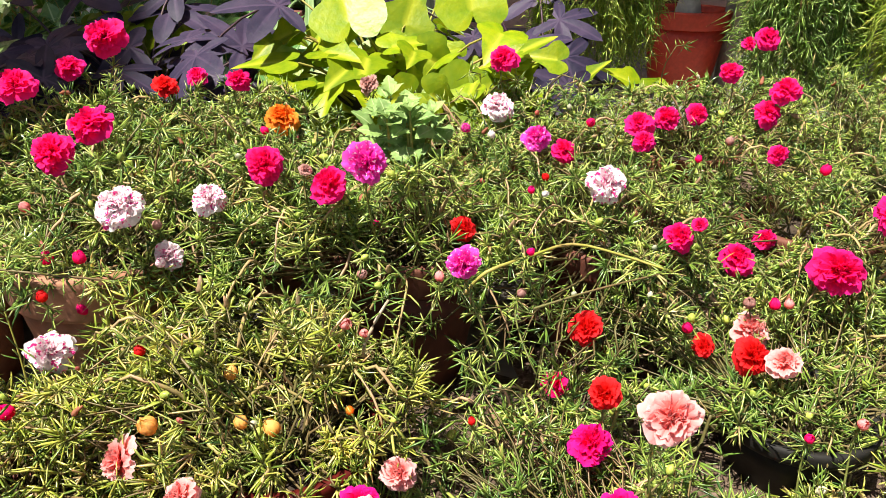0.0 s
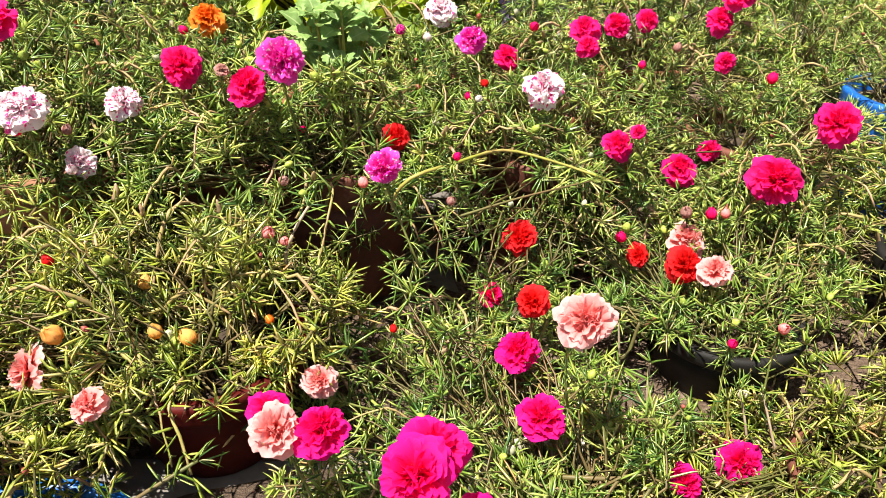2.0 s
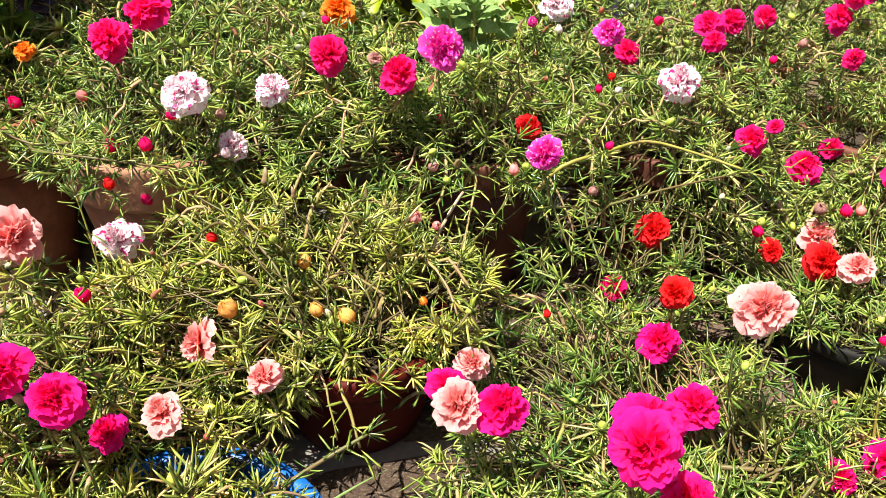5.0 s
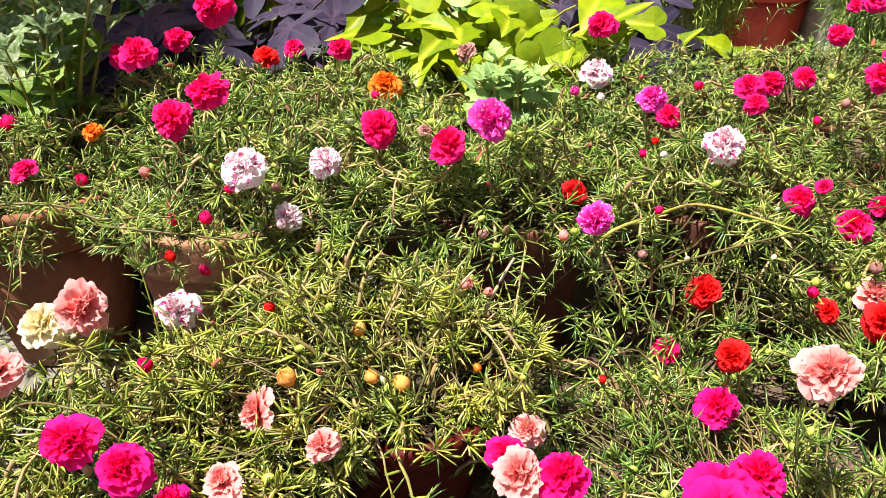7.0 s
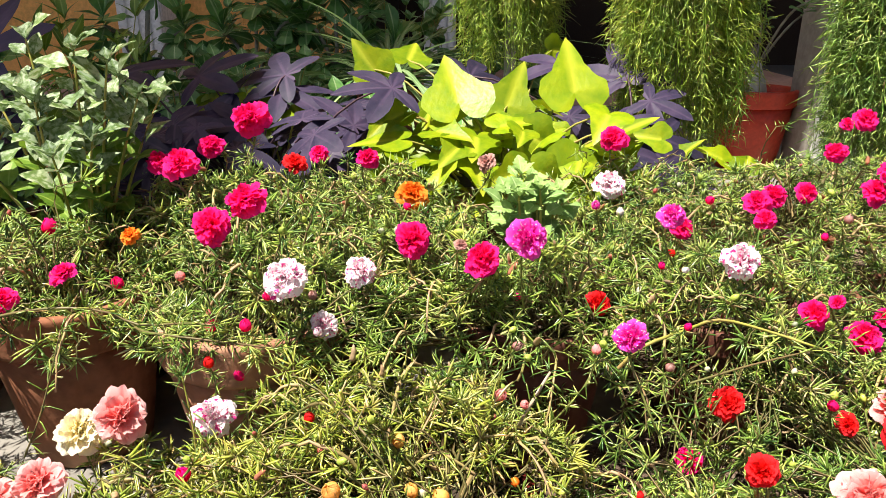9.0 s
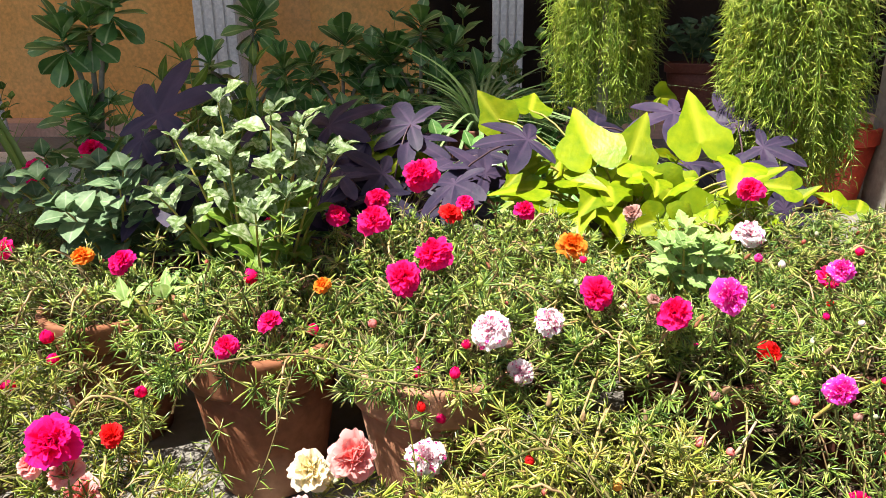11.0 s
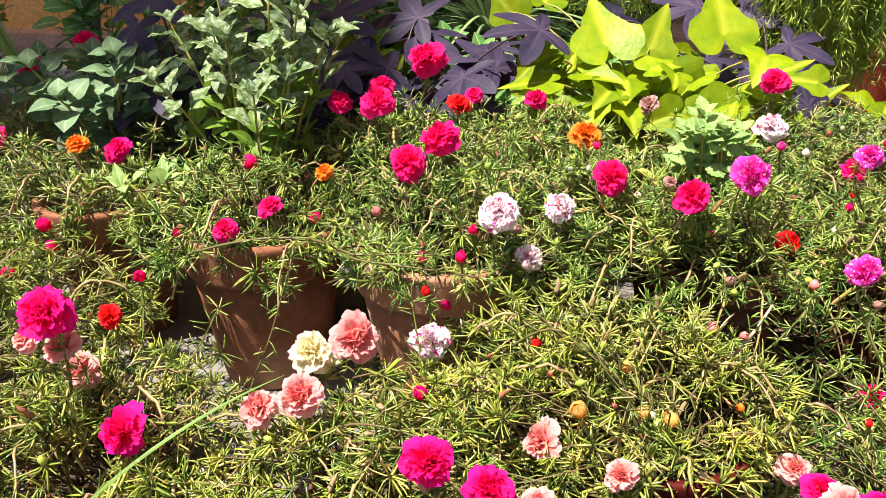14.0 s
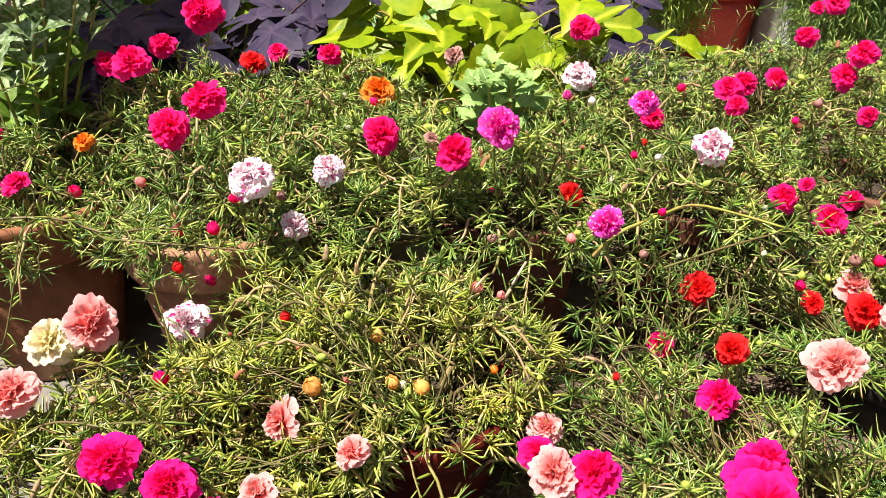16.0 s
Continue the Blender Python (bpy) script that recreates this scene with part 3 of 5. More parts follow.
# ---- flowers ----
FULL = [(9, 3, 1.0, 0.92), (11, 15, 0.96, 0.74), (14, 29, 0.88, 0.50), (15, 43, 0.78, 0.40), (15, 58, 0.66, 0.30), (12, 74, 0.54, 0.26)]
LOOSE = [(8, 2, 1.0, 1.0), (10, 17, 0.94, 0.80), (13, 33, 0.84, 0.44), (14, 48, 0.72, 0.36), (12, 66, 0.58, 0.30)]
CUPPED = [(9, 20, 1.0, 0.90), (11, 34, 0.94, 0.70), (14, 48, 0.84, 0.42), (13, 60, 0.74, 0.34), (11, 76, 0.62, 0.30)]
BLOOMS = {}
for kind, rings in (("full", FULL), ("loose", LOOSE), ("cupped", CUPPED)):
    for c in ("crimson", "magenta", "fuchsia", "striped", "salmon", "scarlet", "orange", "gold", "yellow", "white", "wilted"):
        BLOOMS[kind, c] = [bloom("flower", "petal_" + c, 40 + i, rings) for i in range(3)]
        BLOOMS["closed", c] = [folded("flower", "petal_" + c, 60 + i) for i in range(3)]
LOOK = {"crimson": "crimson pink double flower", "magenta": "magenta double flower", "fuchsia": "fuchsia double flower with white petal edges",
        "striped": "white double flower striped with magenta", "salmon": "salmon pink double flower", "scarlet": "scarlet double flower",
        "orange": "orange double flower", "gold": "golden half-closed flower", "yellow": "pale yellow double flower", "white": "white double flower", "wilted": "wilted dusty pink flower"}

# ---- moss roses ----
MOUNDS = []


def carve(ex, ey, ez):
    """Keeps the cushion below the flowers, so that they stand free."""
    for _, fx, fy, fz, fs in PLACES:
        close = np.hypot(ex - fx, ey - (fy - 0.025)) < 0.024 + fs * 0.52
        ez = np.where(close, np.minimum(ez, fz - 0.046), ez)
    # the seedling stands free of the cushion too
    ez = np.where(np.hypot(ex + 0.050, ey - 0.995) < 0.060, np.minimum(ez, 0.315), ez)
    for _, fx, fy, fz, fs in SMALL:
        close = np.hypot(ex - fx, ey - (fy - 0.015)) < 0.012 + fs * 0.6
        ez = np.where(close, np.minimum(ez, fz - 0.020), ez)
    return ez


def moss_rose(at, mound, stems, seed, tone, label, spread=0.85):
    """A cushion of arching stems with needle leaves.
    at: soil centre and height, radius; mound: centre x, y, half-sizes, top, droop at the edge."""
    rng = np.random.default_rng(seed)
    sx, sy, sz, sr = at
    cx, cy, rx, ry, top, droop, floor = (*mound, 0.012)[:7]
    stems = int(stems * 0.92)
    ob = thing("moss_rose", (sx, sy, sz - 0.03), label, "moss rose", "potted moss roses")
    o = np.array([sx, sy, sz - 0.03])
    a, q = rng.uniform(0, 2 * np.pi, stems), np.sqrt(rng.uniform(0, 1, stems))
    start = np.stack([sx + sr * spread * q * np.cos(a), sy + sr * spread * q * np.sin(a), np.full(stems, sz - 0.025)], 1)
    a2 = a + rng.normal(0, 0.5, stems)
    q2 = np.sqrt(rng.uniform(0, 1.15, stems))
    ex, ey = cx + rx * q2 * np.cos(a2), cy + ry * q2 * np.sin(a2)
    # the tips gather in sprigs with gaps between
    sprigs = rng.permutation(stems)[: max(4, stems // 6)]
    own = sprigs[np.argmin((ex[:, None] - ex[None, sprigs]) ** 2 + (ey[:, None] - ey[None, sprigs]) ** 2, axis=1)]
    ex, ey = ex + 0.5 * (ex[own] - ex), ey + 0.5 * (ey[own] - ey)
    lump = np.array([noise.noise((float(x) * 15, float(y) * 15, seed * 1.7)) for x, y in zip(ex, ey)])
    depth = rng.uniform(0, 1, stems) ** 1.7
    depth = 0.55 * depth + 0.45 * depth[own]
    ez = top - droop * q2 ** 2.2 + 0.065 * lump + 0.014 - 0.11 * depth
    ez = ez + np.where(rng.uniform(0, 1, stems) < 0.11, rng.uniform(0.015, 0.055, stems), 0)
    ez = carve(ex, ey, ez)
    ez = np.maximum(ez, floor)
    end = np.stack([ex, ey, ez], 1)
    ctrl = start * 0.45 + end * 0.55
    ctrl[:, 2] = np.maximum(start[:, 2], ez) + rng.uniform(-0.01, 0.045, stems)
    ctrl[:, :2] += rng.normal(0, 0.035, (stems, 2))
    k = 7
    pts = bezier(start, ctrl, end, k)
    lift = np.linspace(0, 1, k) ** 4 * 0.012
    pts[:, :, 2] += lift[None] * rng.uniform(-0.6, 1.6, (stems, 1))
    aim = rng.uniform(0, 2 * np.pi, stems)
    pts[:, -1, :2] += 0.010 * np.stack([np.cos(aim), np.sin(aim)], 1)
    wob = rng.normal(0, 0.005, pts.shape)
    wob[:, 0] = 0
    pts += wob
    rad = np.linspace(0.0018, 0.0011, k)[None] * rng.uniform(0.75, 1.3, (stems, 1))
    s = Soup()
    tubes(s, pts - o, rad, 3)
    bare = Soup()
    # long bare runners that wander over the cushion
    runs = max(7, stems // (8 if tone == "needle_yellow" else 12))
    ra, q0 = rng.uniform(0, 2 * np.pi, runs), rng.uniform(0.1, 0.75, runs)
    heading = ra + rng.normal(0, 0.9, runs)
    over = rng.uniform(-0.012, 0.022, runs)
    rp = np.zeros((runs, 12, 3))
    rp[:, 0, 0], rp[:, 0, 1] = cx + rx * q0 * np.cos(ra), cy + ry * q0 * np.sin(ra)
    veer = rng.normal(0, 0.06, runs)
    for m in range(1, 12):
        heading = heading + veer + rng.normal(0, 0.22, runs)
        rp[:, m, 0] = rp[:, m - 1, 0] + 0.0105 * np.cos(heading)
        rp[:, m, 1] = rp[:, m - 1, 1] + 0.0105 * np.sin(heading)
    rq = np.hypot((rp[:, :, 0] - cx) / rx, (rp[:, :, 1] - cy) / ry)
    rp[:, :, 2] = top - droop * np.minimum(rq, 1.3) ** 2.2 + over[:, None] - 0.09 * (1 - np.linspace(0, 1, 12)[None]) ** 3 + 0.02 * np.sin(np.linspace(0, 3.1, 12))[None]
    rp[:, :, 2] += rng.normal(0, 0.0022, (runs, 12))
    rp[:, :, 2] -= (rp[:, :, 2] - carve(rp[:, :, 0], rp[:, :, 1], rp[:, :, 2])).max(1)[:, None]
    rp[:, :, 2] = np.maximum(rp[:, :, 2], 0.01)
    tubes(bare, rp - o, np.linspace(0.0025, 0.0014, 12)[None] * rng.uniform(0.55, 1.35, (runs, 1)), 5)
    tagged(part("stem", s.mesh("stem", "stalk"), ob, "thin fleshy brownish green stems"), kind="stuff")
    tagged(part("bare_stem", bare.mesh("bare_stem", "stalk_tan"), ob, "pinkish tan bare runners"), kind="stuff")
    s = Soup()
    seg = np.linalg.norm(np.diff(pts, axis=1), axis=2).sum(1)
    count = np.clip((seg * 28).astype(int), 4, 7)
    who = np.repeat(np.arange(stems), count)
    n = len(who)
    u = 1 - rng.uniform(0, 1, n) ** 1.5 * 0.62
    f = u * (k - 1)
    i = np.clip(f.astype(int), 0, k - 2)
    fr = (f - i)[:, None]
    p = pts[who, i] * (1 - fr) + pts[who, i + 1] * fr
    tan = unit(pts[who, i + 1] - pts[who, i])
    out = unit(np.cross(tan, rng.normal(size=(n, 3))))
    d = out + tan * rng.uniform(-0.1, 0.6, n)[:, None] + np.array([0, 0, 0.08]) + rng.normal(0, 0.15, (n, 3))
    hue = np.clip(rng.normal(0.56 if tone == "needle_yellow" else 0.5, 0.26, 3 * stems), 0, 1)
    far = cy > 1.05
    detail = {"rings": not far, "plain": far}
    fat = lambda n: rng.uniform(0.0013, 0.0021, n) * (1.15 if far else 1.0)
    needles(rng, s, p - o, d, rng.uniform(0.011, 0.024, n), fat(n) * 0.9, tan * rng.uniform(-0.1, 0.6, n)[:, None] + rng.normal(0, 0.12, (n, 3)), tone=hue[who], **detail)
    # short side shoots, each with a star of leaves like the one at the stem's own tip
    shoots = int(stems * 0.62)
    on = rng.integers(0, stems, shoots)
    at_ = rng.integers(3, k - 1, shoots)
    way = unit(pts[on, at_ + 1] - pts[on, at_]) * 0.5 + unit(rng.normal(size=(shoots, 3))) * 0.9 + np.array([0, -0.1, 0.35])
    tip = pts[on, at_] + unit(way) * rng.uniform(0.012, 0.032, shoots)[:, None]
    tip[:, 2] = np.maximum(np.minimum(tip[:, 2], carve(tip[:, 0], tip[:, 1], tip[:, 2])), floor)
    stars = np.concatenate([pts[:, -1], tip])
    axis = unit(np.concatenate([pts[:, -1] - pts[:, -2], tip - pts[on, at_]]) * np.array([1, 1, 0.8])) + np.array([0, -0.12, 0.45])
    who = np.repeat(np.arange(len(stars)), 10)
    n = len(who)
    a_ = unit(axis[who])
    out = unit(np.cross(a_, rng.normal(size=(n, 3))))
    d = out + a_ * (rng.uniform(-0.3, 1.0, n) + rng.normal(0, 0.2, len(stars))[who])[:, None]
    needles(rng, s, stars[who] - a_ * rng.uniform(0, 0.006, n)[:, None] - o, d, rng.uniform(0.017, 0.030, n) * rng.uniform(0.7, 1.2, len(stars))[who], fat(n), a_ * rng.uniform(-0.1, 0.45, n)[:, None] + np.array([0, 0, -0.08]), tone=hue[who], **detail)
    who = np.repeat(np.arange(runs), 22)
    n = len(who)
    i = 11 - (rng.uniform(0, 1, n) ** 1.2 * 10).astype(int)
    tan = unit(rp[who, i] - rp[who, i - 1])
    d = unit(np.cross(tan, rng.normal(size=(n, 3)))) + tan * rng.uniform(0, 0.8, n)[:, None]
    needles(rng, s, rp[who, i] - o + tan * rng.uniform(-0.008, 0.008, n)[:, None], d, rng.uniform(0.012, 0.026, n), fat(n), tan * 0.25 * np.ones((n, 1)), **detail)
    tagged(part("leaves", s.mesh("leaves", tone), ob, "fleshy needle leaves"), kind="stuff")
    # buds and spent flowers at some tips
    shown = np.where((depth < 0.45) & (q2 < 1.0))[0]
    heads = np.concatenate([rng.permutation(shown), stems + rng.permutation(shoots)[: stems // 12]])
    for e in heads[: max(8, stems // 6)]:
        m = rng.choice(["bud_green", "bud_green", "bud_green", "bud_green", "bud_green", "bud_pale", "bud_tan", "bud_tan", "petal_wilted", "bud_red"])
        place = facing(stars[e] - o + np.array([0, 0, 0.005]), rng.normal(0, 0.6, 3) + np.array([0, -0.3, 1]), (1, 0.1, 0), rng.uniform(0.006, 0.0105) * (0.75 if m == "bud_red" else 1.0))
        part("bud", rng.choice(BUDS[m]), ob, "", place)
    MOUNDS.append((ob, o, np.array([cx, cy]), top, np.array([rx, ry]), droop))
    return ob


def bud_mesh(material):
    return turned([(0.0, -0.55), (0.22, -0.5), (0.44, -0.22), (0.54, 0.10), (0.50, 0.42), (0.34, 0.72), (0.14, 0.92), (0.0, 1.02)], material, "bud", 7, 0.03)


def spent_mesh(material, seed):
    """A shrivelled, twisted flower end."""
    me = turned([(0.0, -0.5), (0.26, -0.42), (0.40, -0.1), (0.34, 0.3), (0.30, 0.7), (0.34, 1.0), (0.22, 1.35), (0.13, 1.7), (0.0, 1.85)], material, "bud", 9, 0.18, seed)
    for v in me.vertices:
        a = v.co.z * 0.9 + seed
        v.co.x += 0.14 * v.co.z * math.sin(a)
        v.co.y += 0.14 * v.co.z * math.cos(a * 1.3)
    return me


BUDS = {m: [bud_mesh(m)] for m in ("bud_green", "bud_pale", "bud_red")}
BUDS.update({m: [spent_mesh(m, i) for i in range(3)] for m in ("bud_tan", "petal_wilted")})

# where the open flowers are: x, y, z and width
PLACES = []
for place in (
    (-0.705, 0.885, 0.320, 0.040),
    (-0.502, 1.13, 0.496, 0.069),
    (-0.555, 0.965, 0.462, 0.056),
    (-0.586, 1.177, 0.442, 0.051),
    (-0.434, 1.324, 0.4, 0.044),
    (-0.463, 0.952, 0.412, 0.065),
    (-0.506, 0.923, 0.38, 0.064),
    (-0.315, 1.175, 0.426, 0.044),
    (-0.216, 0.887, 0.376, 0.057),
    (-0.124, 0.818, 0.377, 0.053),
    (-0.747, 0.81, 0.312, 0.039),
    (-1.435, 1.433, 0.425, 0.063),
    (-1.356, 1.546, 0.468, 0.068),
    (-1.243, 1.042, 0.373, 0.045),
    (-1.601, 1.365, 0.358, 0.068),
    (0.121, 1.315, 0.436, 0.058),
    (0.213, 1.133, 0.323, 0.049),
    (0.328, 1.13, 0.368, 0.053),
    (0.426, 1.296, 0.333, 0.053),
    (0.468, 1.258, 0.351, 0.043),
    (0.612, 1.297, 0.345, 0.06),
):
    PLACES.append(("crimson", *place))
for place in (
    (0.342, 0.907, 0.269, 0.052),
    (0.468, 0.998, 0.195, 0.058),
    (0.541, 1.07, 0.194, 0.042),
    (0.55, 0.869, 0.235, 0.079),
    (0.175, 0.843, 0.07, 0.046),
    (-1.454, 1.113, 0.104, 0.041),
    (-0.644, 1.097, 0.433, 0.048),
    (-1.721, 1.408, 0.341, 0.085),
    (-1.597, 1.242, 0.262, 0.059),
    (-1.506, 1.19, 0.241, 0.042),
    (-2.084, 1.759, 0.444, 0.073),
    (-1.602, 1.501, 0.386, 0.058),
    (-1.593, 1.087, 0.202, 0.062),
    (-1.72, 1.242, 0.27, 0.053),
    (0.324, 1.076, 0.356, 0.04),
    (0.675, 1.501, 0.448, 0.055),
    (0.639, 1.501, 0.436, 0.034),
    (0.546, 1.346, 0.409, 0.046),
    (0.632, 1.294, 0.389, 0.058),
    (0.542, 1.087, 0.33, 0.036),
):
    PLACES.append(("crimson", *place))
for place in (
    (0.358, 0.89, 0.294, 0.024),
    (0.616, 0.88, 0.314, 0.067),
    (-1.084, 0.518, 0.132, 0.038),
    (-1.456, 1.47, 0.428, 0.068),
    (-1.041, 1.066, 0.339, 0.043),
    (-0.797, 1.19, 0.384, 0.045),
    (-1.508, 1.552, 0.422, 0.061),
):
    PLACES.append(("crimson", *place))
for place in (
    (-0.454, 1.22, 0.402, 0.046),
    (0.044, 0.907, 0.277, 0.039),
    (0.202, 0.809, 0.182, 0.05),
    (0.201, 0.685, 0.17, 0.045),
    (0.406, 0.766, 0.167, 0.054),
    (-0.867, 0.696, 0.228, 0.038),
    (0.36, 0.807, 0.156, 0.037),
):
    PLACES.append(("scarlet", *place))
for place in (
    (-0.069, 0.763, 0.419, 0.053),
    (0.141, 0.94, 0.4, 0.044),
    (0.035, 0.674, 0.34, 0.039),
):
    PLACES.append(("fuchsia", *place))
for place in (
    (-0.235, 1.1, 0.383, 0.057),
    (-0.643, 0.963, 0.351, 0.033),
    (-1.109, 1.065, 0.358, 0.046),
):
    PLACES.append(("orange", *place))
for place in (
    (-0.367, 0.793, 0.359, 0.06),
    (-0.284, 0.866, 0.341, 0.052),
    (-0.327, 0.809, 0.283, 0.042),
    (0.111, 1.261, 0.366, 0.063),
    (0.236, 0.919, 0.345, 0.06),
    (-0.45, 0.726, 0.199, 0.058),
):
    PLACES.append(("striped", *place))
for place in (
    (-1.025, 1.049, 0.356, 0.046),
    (0.188, 0.663, 0.119, 0.057),
    (0.195, 0.549, 0.127, 0.058),
    (0.079, 0.354, 0.288, 0.053),
    (0.432, 0.569, 0.029, 0.065),
    (-0.417, 0.439, 0.242, 0.054),
    (-0.843, 0.55, 0.314, 0.068),
    (-1.024, 0.595, 0.149, 0.051),
    (-0.769, 0.523, 0.186, 0.064),
    (-0.01, 0.455, 0.208, 0.054),
    (-0.056, 0.476, 0.21, 0.039),
    (0.066, 0.321, 0.302, 0.053),
    (0.113, 0.340, 0.236, 0.050),
    (0.346, 0.518, 0.06, 0.04),
    (-0.361, 0.414, 0.241, 0.049),
    (-1.172, 0.6, 0.256, 0.064),
    (-1.117, 0.621, 0.122, 0.041),
    (-0.355, 0.455, 0.163, 0.038),
):
    PLACES.append(("magenta", *place))
for place in (
    (0.213, 0.51, 0.276, 0.058),
    (0.442, 0.854, 0.154, 0.06),
    (-0.046, 0.449, 0.213, 0.05),
    (-0.03, 0.587, 0.142, 0.041),
    (-0.312, 0.572, 0.169, 0.054),
    (-0.533, 0.67, 0.229, 0.07),
    (-0.578, 0.573, 0.212, 0.059),
    (-0.631, 0.577, 0.189, 0.051),
    (-0.879, 0.633, 0.187, 0.054),
    (-1.073, 0.671, 0.176, 0.061),
    (0.434, 0.745, 0.176, 0.05),
    (-0.313, 0.476, 0.17, 0.044),
    (-0.9, 0.58, 0.262, 0.037),
    (-0.849, 0.569, 0.264, 0.046),
    (-0.232, 0.518, 0.177, 0.04),
):
    PLACES.append(("salmon", *place))
for place in (
    (-0.597, 0.687, 0.198, 0.064),
):
    PLACES.append(("yellow", *place))
for place in (
    (-1.143, 0.614, 0.25, 0.047),
):
    PLACES.append(("white", *place))
for place in (
    (-0.115, 1.242, 0.404, 0.042),
    (-0.149, 0.828, 0.391, 0.019),
):
    PLACES.append(("wilted", *place))

# half-closed and spent flowers: x, y, z and width
SMALL = []
for colour, fx, fy, fz, size in (
    ("gold", -0.272, 0.571, 0.208, 0.028), ("gold", -0.195, 0.612, 0.180, 0.022), ("gold", -0.163, 0.612, 0.172, 0.025), ("gold", -0.213, 0.653, 0.212, 0.021),
    ("scarlet", -0.316, 0.673, 0.227, 0.018), ("salmon", -0.073, 0.694, 0.239, 0.015), ("salmon", 0.011, 0.734, 0.289, 0.017), ("wilted", -0.080, 0.755, 0.281, 0.017),
    ("wilted", 0.110, 0.775, 0.246, 0.017), ("wilted", 0.431, 0.857, 0.187, 0.024), ("crimson", 0.466, 0.857, 0.184, 0.022), ("salmon", 0.485, 0.857, 0.185, 0.019),
    ("crimson", 0.328, 0.796, 0.184, 0.020), ("white", 0.146, 0.877, 0.336, 0.013), ("scarlet", 0.168, 1.020, 0.308, 0.017), ("magenta", 0.141, 0.969, 0.306, 0.015),
    ("magenta", -0.073, 0.877, 0.293, 0.015), ("magenta", 0.112, 0.734, 0.321, 0.013), ("fuchsia", 0.048, 1.020, 0.382, 0.020), ("white", 0.085, 1.020, 0.372, 0.017),
):
    SMALL.append((colour, fx, fy, fz, size))
for colour, fx, fy, fz, size in (
    ("crimson", 0.249, 1.122, 0.364, 0.021), ("crimson", 0.612, 1.071, 0.303, 0.024), ("magenta", 0.391, 1.020, 0.337, 0.016), ("wilted", 0.475, 1.122, 0.334, 0.020),
    ("scarlet", 0.045, 0.612, 0.183, 0.012), ("orange", -0.084, 0.632, 0.180, 0.014), ("magenta", -0.451, 0.632, 0.176, 0.025), ("crimson", -0.229, 0.969, 0.391, 0.016),
    ("crimson", 0.416, 0.632, 0.145, 0.016), ("salmon", 0.455, 0.612, 0.181, 0.018), ("crimson", -0.467, 0.796, 0.279, 0.024), ("crimson", -0.403, 0.836, 0.305, 0.020),
    ("wilted", -0.343, 0.836, 0.307, 0.018), ("striped", -0.330, 0.796, 0.274, 0.018), ("scarlet", -0.459, 0.755, 0.248, 0.019), ("crimson", -0.415, 0.775, 0.290, 0.022),
    ("crimson", -0.875, 0.796, 0.233, 0.026), ("magenta", -1.077, 0.898, 0.226, 0.028), ("magenta", -1.109, 0.938, 0.247, 0.033), ("crimson", -1.143, 0.877, 0.189, 0.026),
):
    SMALL.append((colour, fx, fy, fz, size))
for colour, fx, fy, fz, size in (
    ("magenta", -0.843, 0.867, 0.272, 0.024), ("crimson", -0.648, 0.918, 0.283, 0.027), ("salmon", -0.553, 0.918, 0.297, 0.021), ("magenta", -0.753, 0.949, 0.357, 0.032),
    ("salmon", -0.099, 0.734, 0.226, 0.022), ("crimson", -1.419, 1.173, 0.236, 0.038), ("crimson", -1.336, 0.969, 0.172, 0.037),
    ("salmon", -1.272, 0.969, 0.161, 0.029), ("crimson", -1.187, 0.918, 0.165, 0.022), ("magenta", -1.110, 0.612, 0.125, 0.034), ("crimson", -0.436, 0.796, 0.209, 0.025),
    ("crimson", -0.874, 0.612, 0.236, 0.024),
):
    SMALL.append((colour, fx, fy, fz, size))

G, YG = "needle_green", "needle_yellow"
MIXED = "moss rose cushion with fleshy green needle leaves"
# each: soil x, y, z, radius; mound x, y, half-width, half-depth, top, droop; stems; seed; tone
moss_rose((-0.748, 0.960, 0.26, 0.11), (-0.75, 0.970, 0.200, 0.175, 0.345, 0.085, 0.238), 250, 1, G, MIXED + " over a clay pot")
moss_rose((-0.455, 0.925, 0.25, 0.12), (-0.43, 0.965, 0.220, 0.185, 0.350, 0.085, 0.246), 320, 2, G, MIXED + " with striped flowers")
moss_rose((-0.040, 0.985, 0.24, 0.11), (-0.12, 0.980, 0.255, 0.210, 0.355, 0.10, 0.210), 390, 3, G, MIXED + " with fuchsia flowers")
moss_rose((-1.075, 1.075, 0.26, 0.10), (-1.10, 1.080, 0.22, 0.19, 0.335, 0.09, 0.235), 187, 4, G, MIXED + " in part shade")
moss_rose((-1.480, 1.320, 0.23, 0.11), (-1.48, 1.300, 0.32, 0.24, 0.330, 0.10), 237, 5, G, "moss rose cushion with small crimson flowers")
moss_rose((0.280, 1.060, 0.21, 0.10), (0.19, 1.010, 0.255, 0.250, 0.316, 0.125), 335, 6, G, MIXED + " with a leaning flower")
moss_rose((0.660, 1.160, 0.18, 0.11), (0.62, 1.110, 0.30, 0.26, 0.235, 0.06), 331, 7, G, MIXED + " with crimson flowers")
moss_rose((-0.340, 1.270, 0.26, 0.10), (-0.36, 1.190, 0.24, 0.18, 0.375, 0.07), 231, 8, G, MIXED + " with orange flowers")
moss_rose((0.150, 1.380, 0.24, 0.10), (0.16, 1.290, 0.24, 0.20, 0.360, 0.07), 237, 9, G, MIXED + " beside lime leaves")
